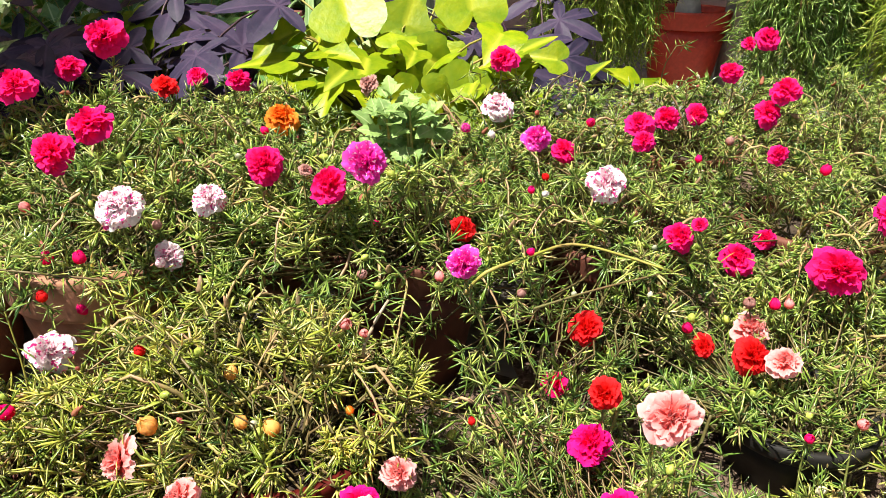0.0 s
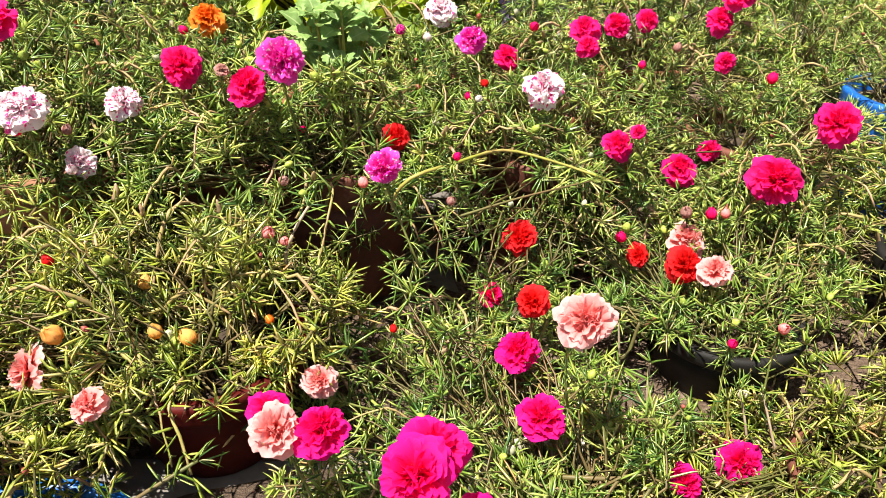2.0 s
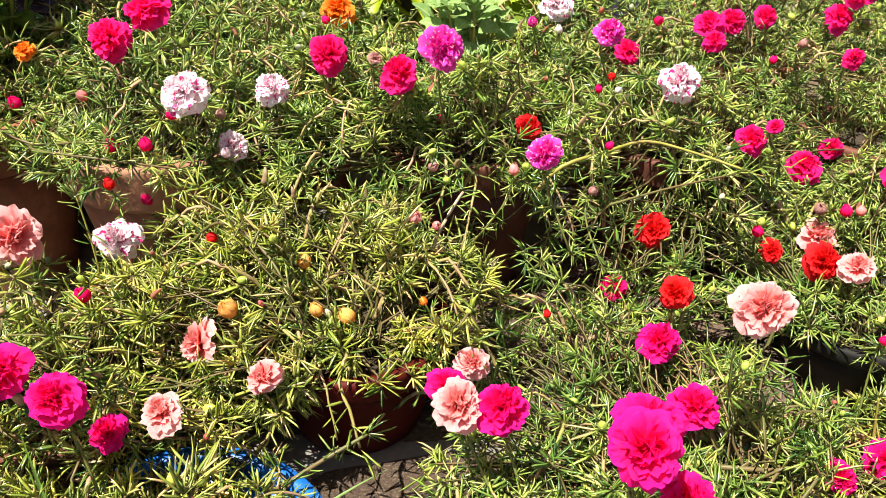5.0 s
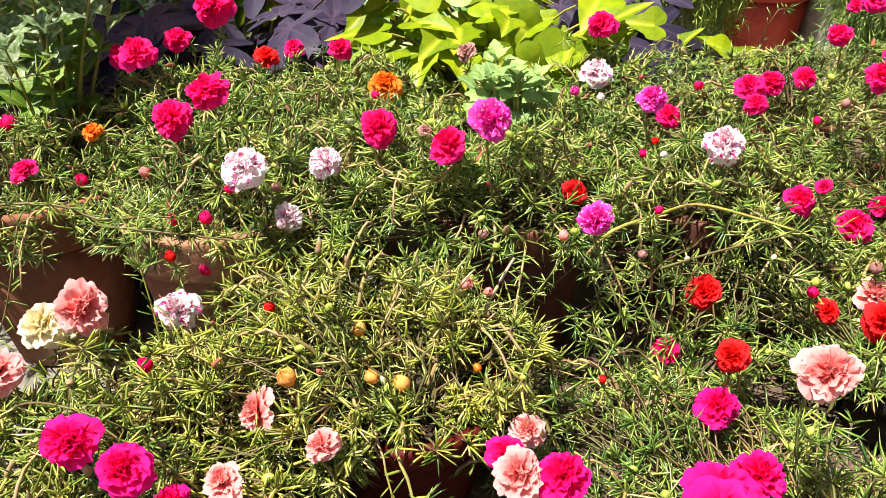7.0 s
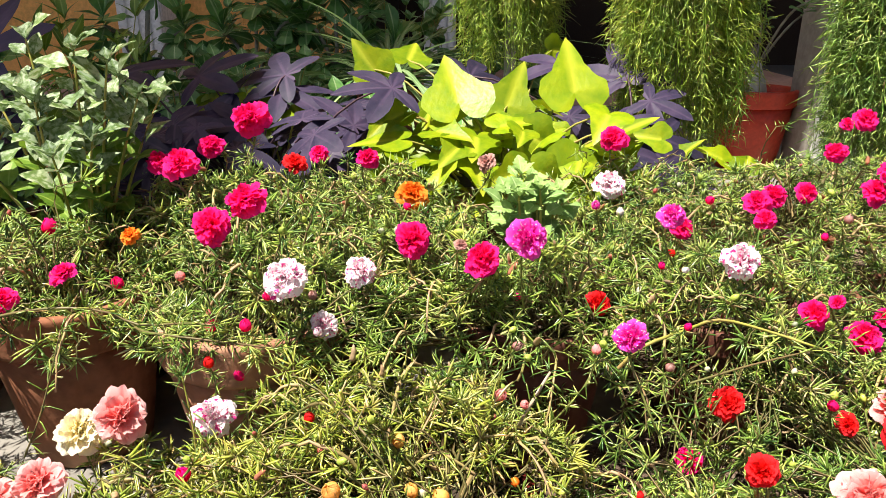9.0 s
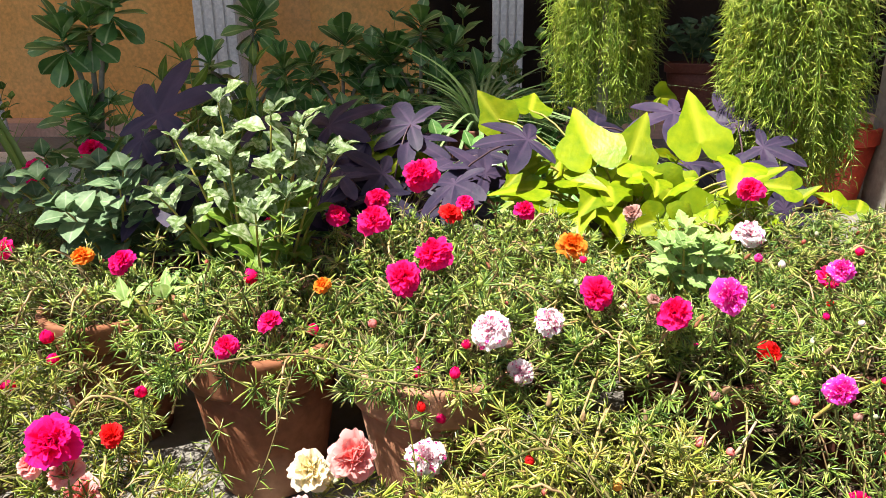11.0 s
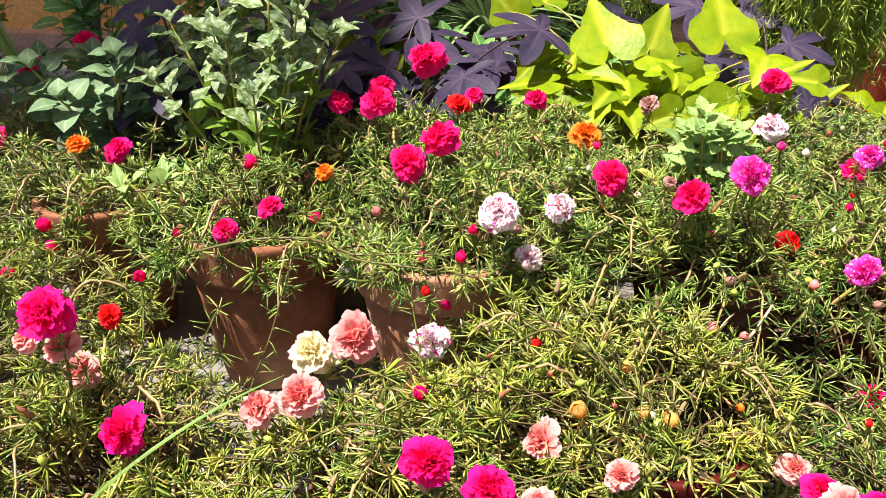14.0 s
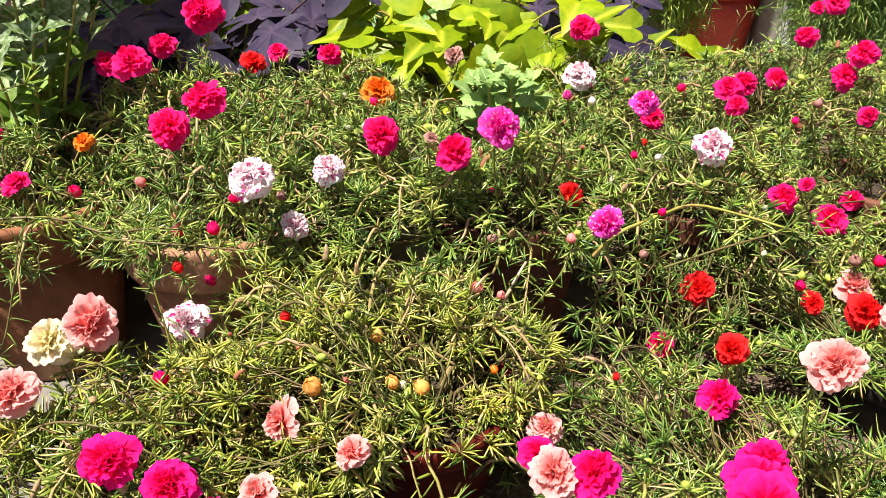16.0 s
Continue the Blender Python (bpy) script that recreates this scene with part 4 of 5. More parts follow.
moss_rose((-0.560, 1.190, 0.215, 0.085), (-0.560, 1.160, 0.17, 0.15, 0.385, 0.07, 0.22), 190, 30, G, MIXED + " on upright stems")
moss_rose((0.510, 1.440, 0.23, 0.10), (0.53, 1.370, 0.30, 0.22, 0.350, 0.09), 259, 10, G, MIXED + " at the back")
moss_rose((-0.170, 0.668, 0.135, 0.09), (-0.235, 0.692, 0.230, 0.165, 0.228, 0.060, 0.140), 320, 11, YG, "yellowish moss rose with pale trailing stems")
moss_rose((0.200, 0.510, 0.055, 0.08), (0.13, 0.605, 0.22, 0.190, 0.138, 0.05), 215, 12, G, MIXED + " with scarlet flowers")
moss_rose((0.465, 0.760, 0.10, 0.085), (0.45, 0.855, 0.26, 0.19, 0.180, 0.055, 0.095), 216, 13, G, MIXED + " with salmon flowers")
moss_rose((-0.480, 0.590, 0.08, 0.09), (-0.43, 0.580, 0.23, 0.15, 0.185, 0.05), 216, 14, YG, "yellowish moss rose with salmon and yellow flowers")
moss_rose((-0.850, 0.620, 0.075, 0.09), (-0.86, 0.600, 0.22, 0.16, 0.175, 0.05), 209, 15, YG, "yellowish moss rose with magenta and salmon flowers")
moss_rose((-1.220, 0.700, 0.08, 0.10), (-1.17, 0.790, 0.28, 0.22, 0.235, 0.06), 245, 16, YG, "yellowish moss rose at the edge of the bed")
moss_rose((0.560, 0.540, 0.05, 0.10), (0.59, 0.500, 0.27, 0.125, 0.085, 0.05), 190, 17, YG, "low yellowish moss rose with magenta flowers")
moss_rose((0.820, 0.820, 0.13, 0.10), (0.82, 0.820, 0.25, 0.24, 0.190, 0.06), 231, 18, YG, "yellowish moss rose beside a black pot")
moss_rose((-0.295, 0.390, 0.055, 0.12), (-0.310, 0.380, 0.145, 0.120, 0.115, 0.040, 0.05), 190, 19, YG, "sparse moss rose growing in a blue basin")
moss_rose((0.090, 0.350, 0.08, 0.07), (0.09, 0.390, 0.22, 0.14, 0.120, 0.05), 165, 20, G, MIXED + " with magenta flowers")
moss_rose((0.960, 1.200, 0.24, 0.11), (0.98, 1.260, 0.22, 0.20, 0.290, 0.06), 158, 21, G, MIXED + " in a blue tub")
moss_rose((-0.640, 0.400, 0.03, 0.10), (-0.63, 0.370, 0.24, 0.18, 0.150, 0.05), 173, 22, YG, "yellowish moss rose with magenta flowers")
moss_rose((-1.420, 1.000, 0.03, 0.12), (-1.45, 0.990, 0.28, 0.22, 0.250, 0.07), 231, 23, YG, "yellowish moss rose with small crimson flowers")
moss_rose((-1.850, 1.450, 0.03, 0.12), (-1.88, 1.430, 0.30, 0.30, 0.300, 0.09), 201, 24, YG, "moss rose cushion at the yard side")
moss_rose((-1.780, 0.900, 0.03, 0.12), (-1.75, 0.880, 0.32, 0.26, 0.200, 0.07), 187, 25, YG, "low yellowish moss rose at the yard side")
moss_rose((0.340, 0.420, 0.02, 0.09), (0.33, 0.430, 0.17, 0.13, 0.065, 0.04), 136, 26, YG, "low moss rose seedlings between the pots")
moss_rose((0.980, 1.650, 0.02, 0.10), (0.98, 1.620, 0.34, 0.22, 0.310, 0.08), 320, 28, G, "green moss rose cushion beside trailing plants")
moss_rose((0.460, 0.600, 0.02, 0.10), (0.46, 0.595, 0.18, 0.06, 0.060, 0.03), 85, 29, YG, "sparse moss rose seedlings before a black pot")
moss_rose((-1.050, 0.420, 0.02, 0.09), (-1.05, 0.420, 0.22, 0.16, 0.140, 0.05), 144, 27, YG, "low yellowish moss rose between the pots")

# ---- the flowers, each on its plant ----
FACE = Vector((-0.06, -0.66, 0.72))
flower_rng = np.random.default_rng(77)


def flower(colour, x, y, z, size, kind="full"):
    """One flower with its stalk, under the plant that stands nearest."""
    rng = flower_rng
    p = np.array([x, y, z])
    ob, o, c, top = min(MOUNDS, key=lambda m: np.hypot(*(m[2] - p[:2])) + 1.2 * max(0.0, z - m[3] - 0.05))[:4]
    under = [m[3] - m[5] * q ** 2.2 for m in MOUNDS if (q := np.hypot(*((m[2] - p[:2]) / m[4]))) < 1.15]
    top = max([h for h in under if h < z + 0.03] or [top])
    n = Vector((-0.03, -0.30, 0.95)) + Vector(rng.normal(0, 0.35, 3)) if kind == "closed" else FACE + Vector(rng.normal(0, 0.20, 3))
    n.normalize()
    r = size * 0.475
    centre = p - np.array(n) * r * 0.30 + np.array([0, 0, 0.10 * r])
    spin = rng.uniform(0, 6.28)
    if kind == "full":
        kind = rng.choice(["full", "full", "loose", "cupped"])
    fl = part("flower", rng.choice(BLOOMS[kind, colour]), ob, LOOK[colour],
              facing(centre - o, n, (math.cos(spin), math.sin(spin), 0.1), r))
    # the stalk, in the flower's own frame: a curve down to the cushion
    back = np.array(fl.matrix_basis.inverted_safe())
    foot = centre * 1.0
    foot[:2] = foot[:2] * 0.75 + (c * 0.6 + o[:2] * 0.4) * 0.25 + rng.normal(0, 0.01, 2)
    foot[2] = max(0.01, centre[2] - 0.11, min(centre[2] - rng.uniform(0.04, 0.06), top - 0.02))
    mid = centre - np.array(n) * 0.035 + np.append(rng.normal(0, 0.012, 2), 0)
    pts = bezier(centre[None] - np.array(n) * 0.002, mid[None], foot[None], 8) - o
    s, s2 = Soup(), Soup()
    loc = pts @ back[:3, :3].T + back[:3, 3]
    tubes(s, loc, np.linspace(0.0012, 0.0014, 8)[None] / r, 5)
    part("flower_stem", s.mesh("flower_stem", "stalk_leafy"), fl)
    m = 11
    d = unit(rng.normal(size=(m, 3))) - np.array(n) * 0.15
    q = np.repeat(loc[:, 1], m, 0)
    needles(rng, s2, q, d, rng.uniform(0.012, 0.022, m) / r, np.full(m, 0.0011) / r, np.zeros((m, 3)))
    m = 24 + int(max(0, centre[2] - foot[2] - 0.05) * 500)
    i = rng.integers(1, 8, m)
    needles(rng, s2, loc[0, i], rng.normal(size=(m, 3)), rng.uniform(0.010, 0.02, m) / r, np.full(m, 0.0011) / r, np.zeros((m, 3)))
    tagged(part("leaf_whorl", s2.mesh("leaf_whorl", "needle_green"), fl), kind="stuff")


for colour, fx, fy, fz, size in PLACES:
    flower(colour, fx, fy, fz, size)

for colour, fx, fy, fz, size in SMALL:
    flower(colour, fx, fy, fz + 0.006, size * 0.88, "closed")


def runner(points, thick, leafy, seed, name="runner", material="stalk_green"):
    """A single long stem that can be told apart, with leaves on it, under the plant that stands nearest."""
    rng = np.random.default_rng(seed)
    p = np.array(points, float)
    ob, o = min(MOUNDS, key=lambda m: np.hypot(*(m[2] - p[0, :2])))[:2]
    t = np.linspace(0, len(p) - 1, 16)
    i = np.clip(t.astype(int), 0, len(p) - 2)
    f = (t - i)[:, None]
    get = lambda k: p[np.clip(k, 0, len(p) - 1)]
    a, b, c2, d = get(i - 1), get(i), get(i + 1), get(i + 2)
    line = 0.5 * (2 * b + (c2 - a) * f + (2 * a - 5 * b + 4 * c2 - d) * f ** 2 + (3 * b - a - 3 * c2 + d) * f ** 3)
    s, s2 = Soup(), Soup()
    tubes(s, line[None] - o, np.linspace(thick, thick * 0.65, 16)[None], 7)
    stem = part(name, s.mesh(name, material), ob, "long bare stem")
    n = leafy
    k = rng.integers(1, 16, n)
    k[-min(n, 7):] = 15
    needles(rng, s2, line[k] - o, unit(rng.normal(size=(n, 3))) + unit(line[k] - line[k - 1]) * 0.5, rng.uniform(0.014, 0.028, n), np.full(n, 0.0012), np.zeros((n, 3)))
    tagged(part("leaf_whorl", s2.mesh("leaf_whorl", "needle_green"), stem), kind="stuff")


runner([(0.040, 0.74, 0.27), (0.063, 0.73, 0.304), (0.114, 0.76, 0.309), (0.17, 0.80, 0.307), (0.229, 0.80, 0.294), (0.291, 0.78, 0.28)], 0.0024, 12, 1)
runner([(0.118, 0.72, 0.263), (0.188, 0.74, 0.276), (0.271, 0.77, 0.282)], 0.0016, 10, 2, material="stalk")
runner([(-0.70, 0.70, 0.10), (-0.685, 0.70, 0.14), (-0.658, 0.72, 0.209), (-0.63, 0.74, 0.302)], 0.0014, 40, 3, material="stalk")
runner([(-0.45, 0.67, 0.10), (-0.455, 0.68, 0.152), (-0.46, 0.69, 0.213), (-0.469, 0.70, 0.268)], 0.0014, 34, 4)
runner([(-0.80, 0.66, 0.12), (-0.78, 0.66, 0.149), (-0.734, 0.66, 0.211), (-0.70, 0.66, 0.268)], 0.0014, 34, 5)
runner([(-0.799, 0.80, 0.276), (-0.739, 0.79, 0.297), (-0.673, 0.79, 0.309), (-0.611, 0.80, 0.303), (-0.564, 0.80, 0.284), (-0.496, 0.78, 0.297), (-0.448, 0.76, 0.305)], 0.0020, 120, 6, material="stalk")
runner([(-0.60, 0.84, 0.27), (-0.55, 0.78, 0.285), (-0.50, 0.755, 0.292), (-0.44, 0.755, 0.285), (-0.38, 0.77, 0.27)], 0.0019, 100, 7, material="stalk")
runner([(-0.36, 0.70, 0.20), (-0.30, 0.66, 0.262), (-0.24, 0.62, 0.245), (-0.20, 0.57, 0.195)], 0.0019, 44, 8, material="stalk")
runner([(-0.62, 0.56, 0.12), (-0.52, 0.52, 0.215), (-0.44, 0.50, 0.225), (-0.36, 0.50, 0.180)], 0.0014, 70, 9, material="stalk")
runner([(-0.08, 0.75, 0.16), (-0.075, 0.70, 0.22), (-0.06, 0.69, 0.262), (-0.045, 0.70, 0.285)], 0.0024, 16, 10, material="dry_stalk")

runner([(0.425, 0.590, 0.012), (0.420, 0.595, 0.05), (0.412, 0.600, 0.098)], 0.0019, 26, 11, material="stalk_green")
runner([(0.455, 0.600, 0.012), (0.442, 0.605, 0.06), (0.430, 0.615, 0.100)], 0.0018, 22, 12, material="dry_stalk")
runner([(0.485, 0.585, 0.012), (0.470, 0.590, 0.05), (0.452, 0.605, 0.102)], 0.0019, 26, 13, material="dry_stalk")
runner([(0.330, 0.700, 0.012), (0.322, 0.702, 0.06), (0.312, 0.705, 0.125)], 0.0019, 10, 14, material="dry_stalk")
runner([(0.362, 0.690, 0.012), (0.358, 0.692, 0.04), (0.356, 0.694, 0.072)], 0.0018, 8, 15, material="dry_stalk")
runner([(0.190, 0.520, 0.075), (0.225, 0.505, 0.088), (0.265, 0.500, 0.092), (0.300, 0.500, 0.098)], 0.0030, 8, 16, material="stalk")
runner([(0.285, 0.690, 0.02), (0.300, 0.690, 0.075), (0.325, 0.695, 0.085), (0.335, 0.700, 0.13)], 0.0030, 8, 17, material="stalk")
runner([(-0.300, 0.460, 0.06), (-0.235, 0.450, 0.085), (-0.170, 0.470, 0.120), (-0.130, 0.490, 0.135)], 0.0026, 26, 18, material="stalk")
runner([(-0.200, 0.440, 0.03), (-0.140, 0.430, 0.045), (-0.080, 0.440, 0.060), (-0.030, 0.470, 0.085)], 0.0030, 16, 19, material="stalk")

runner([(-0.140, 0.455, 0.02), (-0.075, 0.450, 0.030), (0.000, 0.458, 0.042), (0.055, 0.480, 0.060)], 0.0030, 12, 20, material="stalk")
runner([(-0.060, 0.500, 0.015), (-0.030, 0.480, 0.060), (0.005, 0.470, 0.095), (0.030, 0.470, 0.110)], 0.0026, 10, 21, material="stalk")

# ---- leafy plants ----
def stalk_to(ob, o, p, foot, material, thick=0.0022, name="leaf_stalk", sag=0.25):
    """A stalk from the foot up to the place p of a leaf."""
    p, foot = np.array(p, float), np.array(foot, float)
    mid = foot * 0.5 + p * 0.5
    mid[2] = max(p[2], foot[2]) * (1 - sag) + p[2] * sag
    mid[:2] = foot[:2] * 0.4 + p[:2] * 0.6
    s = Soup()
    tubes(s, bezier(foot[None], mid[None], p[None], 8) - o, np.linspace(thick * 1.4, thick, 8)[None], 6)
    part(name, s.mesh(name, material), ob)


def tilted(phi, tilt, rng, jitter=0.15):
    """Normal and tip of a leaf: phi turns its tip (0 right, 90 up the slope), tilt leans it towards the yard (1: upright)."""
    e = tilt * 1.15
    n = Vector((0, -math.sin(e), math.cos(e))) + Vector(rng.normal(0, jitter, 3))
    up = Vector((0, math.cos(e), math.sin(e)))
    a = radians(phi)
    return n, Vector((math.cos(a), 0, 0)) + up * math.sin(a)


STAR = [(0, 1.0, 40), (56, 0.90, 38), (-56, 0.90, 38), (116, 0.70, 38), (-116, 0.70, 38)]
LIME_LEAVES = [lobed("leaf", "leaf_lime", (), 0.5, d, 0.0, i, fold=0.3) for i, d in enumerate((0.10, 0.22, 0.38, 0.16, 0.3))]
LIME_TALL = [lobed("leaf", "leaf_lime", (), 0.5, d, 0.0, 5 + i, fold=f) for i, (d, f) in enumerate(((0.03, 0.16), (0.08, 0.10), (0.05, 0.24)))]
PURPLE_LEAVES = [lobed("leaf", "leaf_purple", STAR, 0.24, 0.18, 0.12, 10 + i) for i in range(4)]


def vine(x, y, z, leaves, places, extra, seed, stalk, label, box_):
    rng = np.random.default_rng(seed)
    o = np.array([x, y, z])
    ob = thing("sweet_potato_vine", o, label, "sweet potato vine", "sweet potato vines")
    rows = [tuple(r) for r in places]
    (x0, x1), (y0, y1), (z0, z1), (s0, s1) = box_
    for _ in range(extra):
        rows.append((rng.uniform(x0, x1), rng.uniform(y0, y1), rng.uniform(z0, z1), rng.uniform(s0, s1), rng.uniform(0, 360), rng.uniform(0.1, 0.8)))
    for lx, ly, lz, size, phi, tilt in rows:
        n, tip = tilted(phi, tilt, rng, (0.14 if size > 0.135 else 0.36) if leaves is LIME_LEAVES else 0.22)
        p = Vector((lx, ly, lz)) - (tip.normalized() * size * 0.2)
        kinds = LIME_TALL if leaves is LIME_LEAVES and size > 0.115 else leaves
        part("leaf", kinds[rng.integers(len(kinds))], ob, "", facing(p - Vector(o), n, tip, size * (0.72 if leaves is LIME_LEAVES else 0.88)))
        foot = (x + rng.uniform(-0.05, 0.05), y + rng.uniform(-0.05, 0.05), z)
        stalk_to(ob, o, p - n.normalized() * 0.002, foot, stalk, 0.0022, "leaf_stalk", 0.5)
    return ob


LIME_FRONT = (
    (-0.178, 1.490, 0.505, 0.17, 104, 0.85), (0.071, 1.540, 0.525, 0.18, 95, 0.9), (-0.054, 1.590, 0.480, 0.15, 70, 0.9), (-0.288, 1.460, 0.447, 0.09, 200, 0.3),
    (-0.320, 1.400, 0.410, 0.13, 185, 0.5), (-0.133, 1.400, 0.406, 0.12, 265, 0.3), (-0.045, 1.390, 0.421, 0.08, 250, 0.6), (0.089, 1.380, 0.360, 0.17, 20, 0.9),
    (0.182, 1.460, 0.417, 0.12, 8, 0.35), (0.013, 1.460, 0.406, 0.11, 300, 0.5), (-0.227, 1.460, 0.416, 0.10, 150, 0.4), (-0.387, 1.700, 0.538, 0.12, 125, 0.8),
    (-0.290, 1.740, 0.554, 0.12, 80, 0.5), (-0.065, 1.490, 0.417, 0.10, 20, 0.4), (-0.177, 1.370, 0.389, 0.10, 240, 0.6), (-0.270, 1.340, 0.366, 0.10, 260, 0.7))
LIME_BACK = (
    (0.419, 1.640, 0.328, 0.10, 170, 0.4), (0.359, 1.640, 0.334, 0.09, 10, 0.5), (0.536, 1.740, 0.297, 0.09, 60, 0.4), (0.085, 1.940, 0.551, 0.10, 10, 0.3),
    (-0.067, 1.340, 0.357, 0.10, 200, 0.8), (0.011, 1.340, 0.352, 0.11, 330, 0.8), (-0.130, 1.360, 0.351, 0.10, 280, 0.8), (-0.201, 1.340, 0.349, 0.09, 270, 0.8))
vine(-0.08, 1.56, 0.20, LIME_LEAVES, LIME_FRONT + LIME_BACK, 70, 5, "stalk_green", "sweet potato vine with large glowing lime green leaves",
     ((-0.34, 0.24), (1.37, 1.64), (0.27, 0.46), (0.06, 0.115)))
vine(-0.62, 1.64, 0.20, LIME_LEAVES, ((-0.729, 1.70, 0.445, 0.10, 170, 0.4), (-0.642, 1.70, 0.453, 0.09, 30, 0.4), (-0.692, 1.65, 0.432, 0.09, 250, 0.4),
     (-0.774, 1.70, 0.431, 0.08, 100, 0.4)), 8, 6, "stalk_green", "small lime leafed vine among purple leaves", ((-0.80, -0.55), (1.62, 1.78), (0.34, 0.44), (0.06, 0.10)))
PURPLE_A = (
    (-0.336, 1.460, 0.501, 0.16, 200, 0.35), (-0.467, 1.400, 0.403, 0.13, 260, 0.5), (-0.771, 1.740, 0.504, 0.19, 20, 0.2), (-0.634, 1.740, 0.505, 0.19, 170, 0.2),
    (-0.572, 1.690, 0.463, 0.17, 330, 0.25), (-0.945, 1.690, 0.510, 0.19, 20, 0.2), (-0.670, 1.540, 0.408, 0.15, 200, 0.3), (-0.513, 1.540, 0.442, 0.14, 100, 0.3),
    (-0.423, 1.540, 0.423, 0.14, 150, 0.3), (-0.774, 1.540, 0.421, 0.15, 30, 0.3), (-0.828, 1.440, 0.403, 0.13, 200, 0.4), (-0.620, 1.460, 0.375, 0.13, 340, 0.3),
    (-0.399, 1.640, 0.458, 0.13, 80, 0.3))
vine(-0.66, 1.60, 0.20, PURPLE_LEAVES, PURPLE_A, 34, 7, "stalk_purple", "sweet potato vine with dark purple star-shaped leaves in shade",
     ((-0.98, -0.36), (1.40, 1.80), (0.27, 0.42), (0.10, 0.16)))
PURPLE_B = (
    (0.248, 1.910, 0.506, 0.20, 95, 0.4), (-0.116, 1.640, 0.519, 0.16, 20, 0.35), (0.047, 1.790, 0.521, 0.15, 200, 0.35), (0.313, 1.740, 0.438, 0.14, 330, 0.5),
    (0.304, 1.640, 0.354, 0.16, 290, 0.7), (0.291, 1.540, 0.312, 0.14, 280, 0.8), (0.096, 1.640, 0.407, 0.12, 300, 0.6), (0.230, 1.690, 0.398, 0.12, 10, 0.4),
    (-0.212, 1.440, 0.321, 0.10, 280, 0.8), (0.012, 1.540, 0.349, 0.10, 280, 0.7))
vine(0.26, 1.70, 0.20, PURPLE_LEAVES, PURPLE_B, 8, 8, "stalk_purple", "sweet potato vine with sunlit greyish purple star-shaped leaves",
     ((0.12, 0.36), (1.58, 1.78), (0.26, 0.38), (0.09, 0.13)))
vine(-1.08, 1.34, 0.20, PURPLE_LEAVES, ((-1.043, 1.320, 0.611, 0.19, 80, 0.9), (-1.073, 1.250, 0.413, 0.13, 250, 0.6), (-1.131, 1.350, 0.505, 0.11, 250, 0.7)), 3, 9,
     "stalk_purple", "tall purple leafed vine shoot", ((-1.14, -0.98), (1.26, 1.40), (0.34, 0.48), (0.08, 0.12)))

OVATE = (0.02, 0.20, 0.30, 0.33, 0.30, 0.22, 0.12, 0.0)
BROAD = (0.03, 0.24, 0.36, 0.40, 0.37, 0.29, 0.16, 0.0)
MARBLED = [blade("leaf", "leaf_marbled", (0.02, 0.19, 0.30, 0.34, 0.31, 0.24, 0.13, 0.0), 13, 3, 0.26, d * 0.7, 0.16, i) for i, d in enumerate((0.15, 0.3, 0.5, 0.35))]
FRESH = [blade("leaf", "leaf_fresh", OVATE, 9, 2, 0.2, 0.3, 0.08, 15 + i) for i in range(3)]
MATT = [blade("leaf", "leaf_matt", BROAD, 9, 2, 0.2, 0.3, 0.08, 20 + i) for i in range(3)]
GREY = [blade("leaf", "leaf_grey", (0.02, 0.16, 0.30, 0.36, 0.32, 0.24, 0.14, 0.0), 13, 3, 0.2, 0.3, 0.12, 30 + i, 0.14) for i in range(3)]
PALE = [blade("leaf", "leaf_grey", (0.02, 0.12, 0.2, 0.22, 0.19, 0.14, 0.07, 0.0), 9, 3, 0.2, 0.2, 0.05, 40 + i) for i in range(2)]


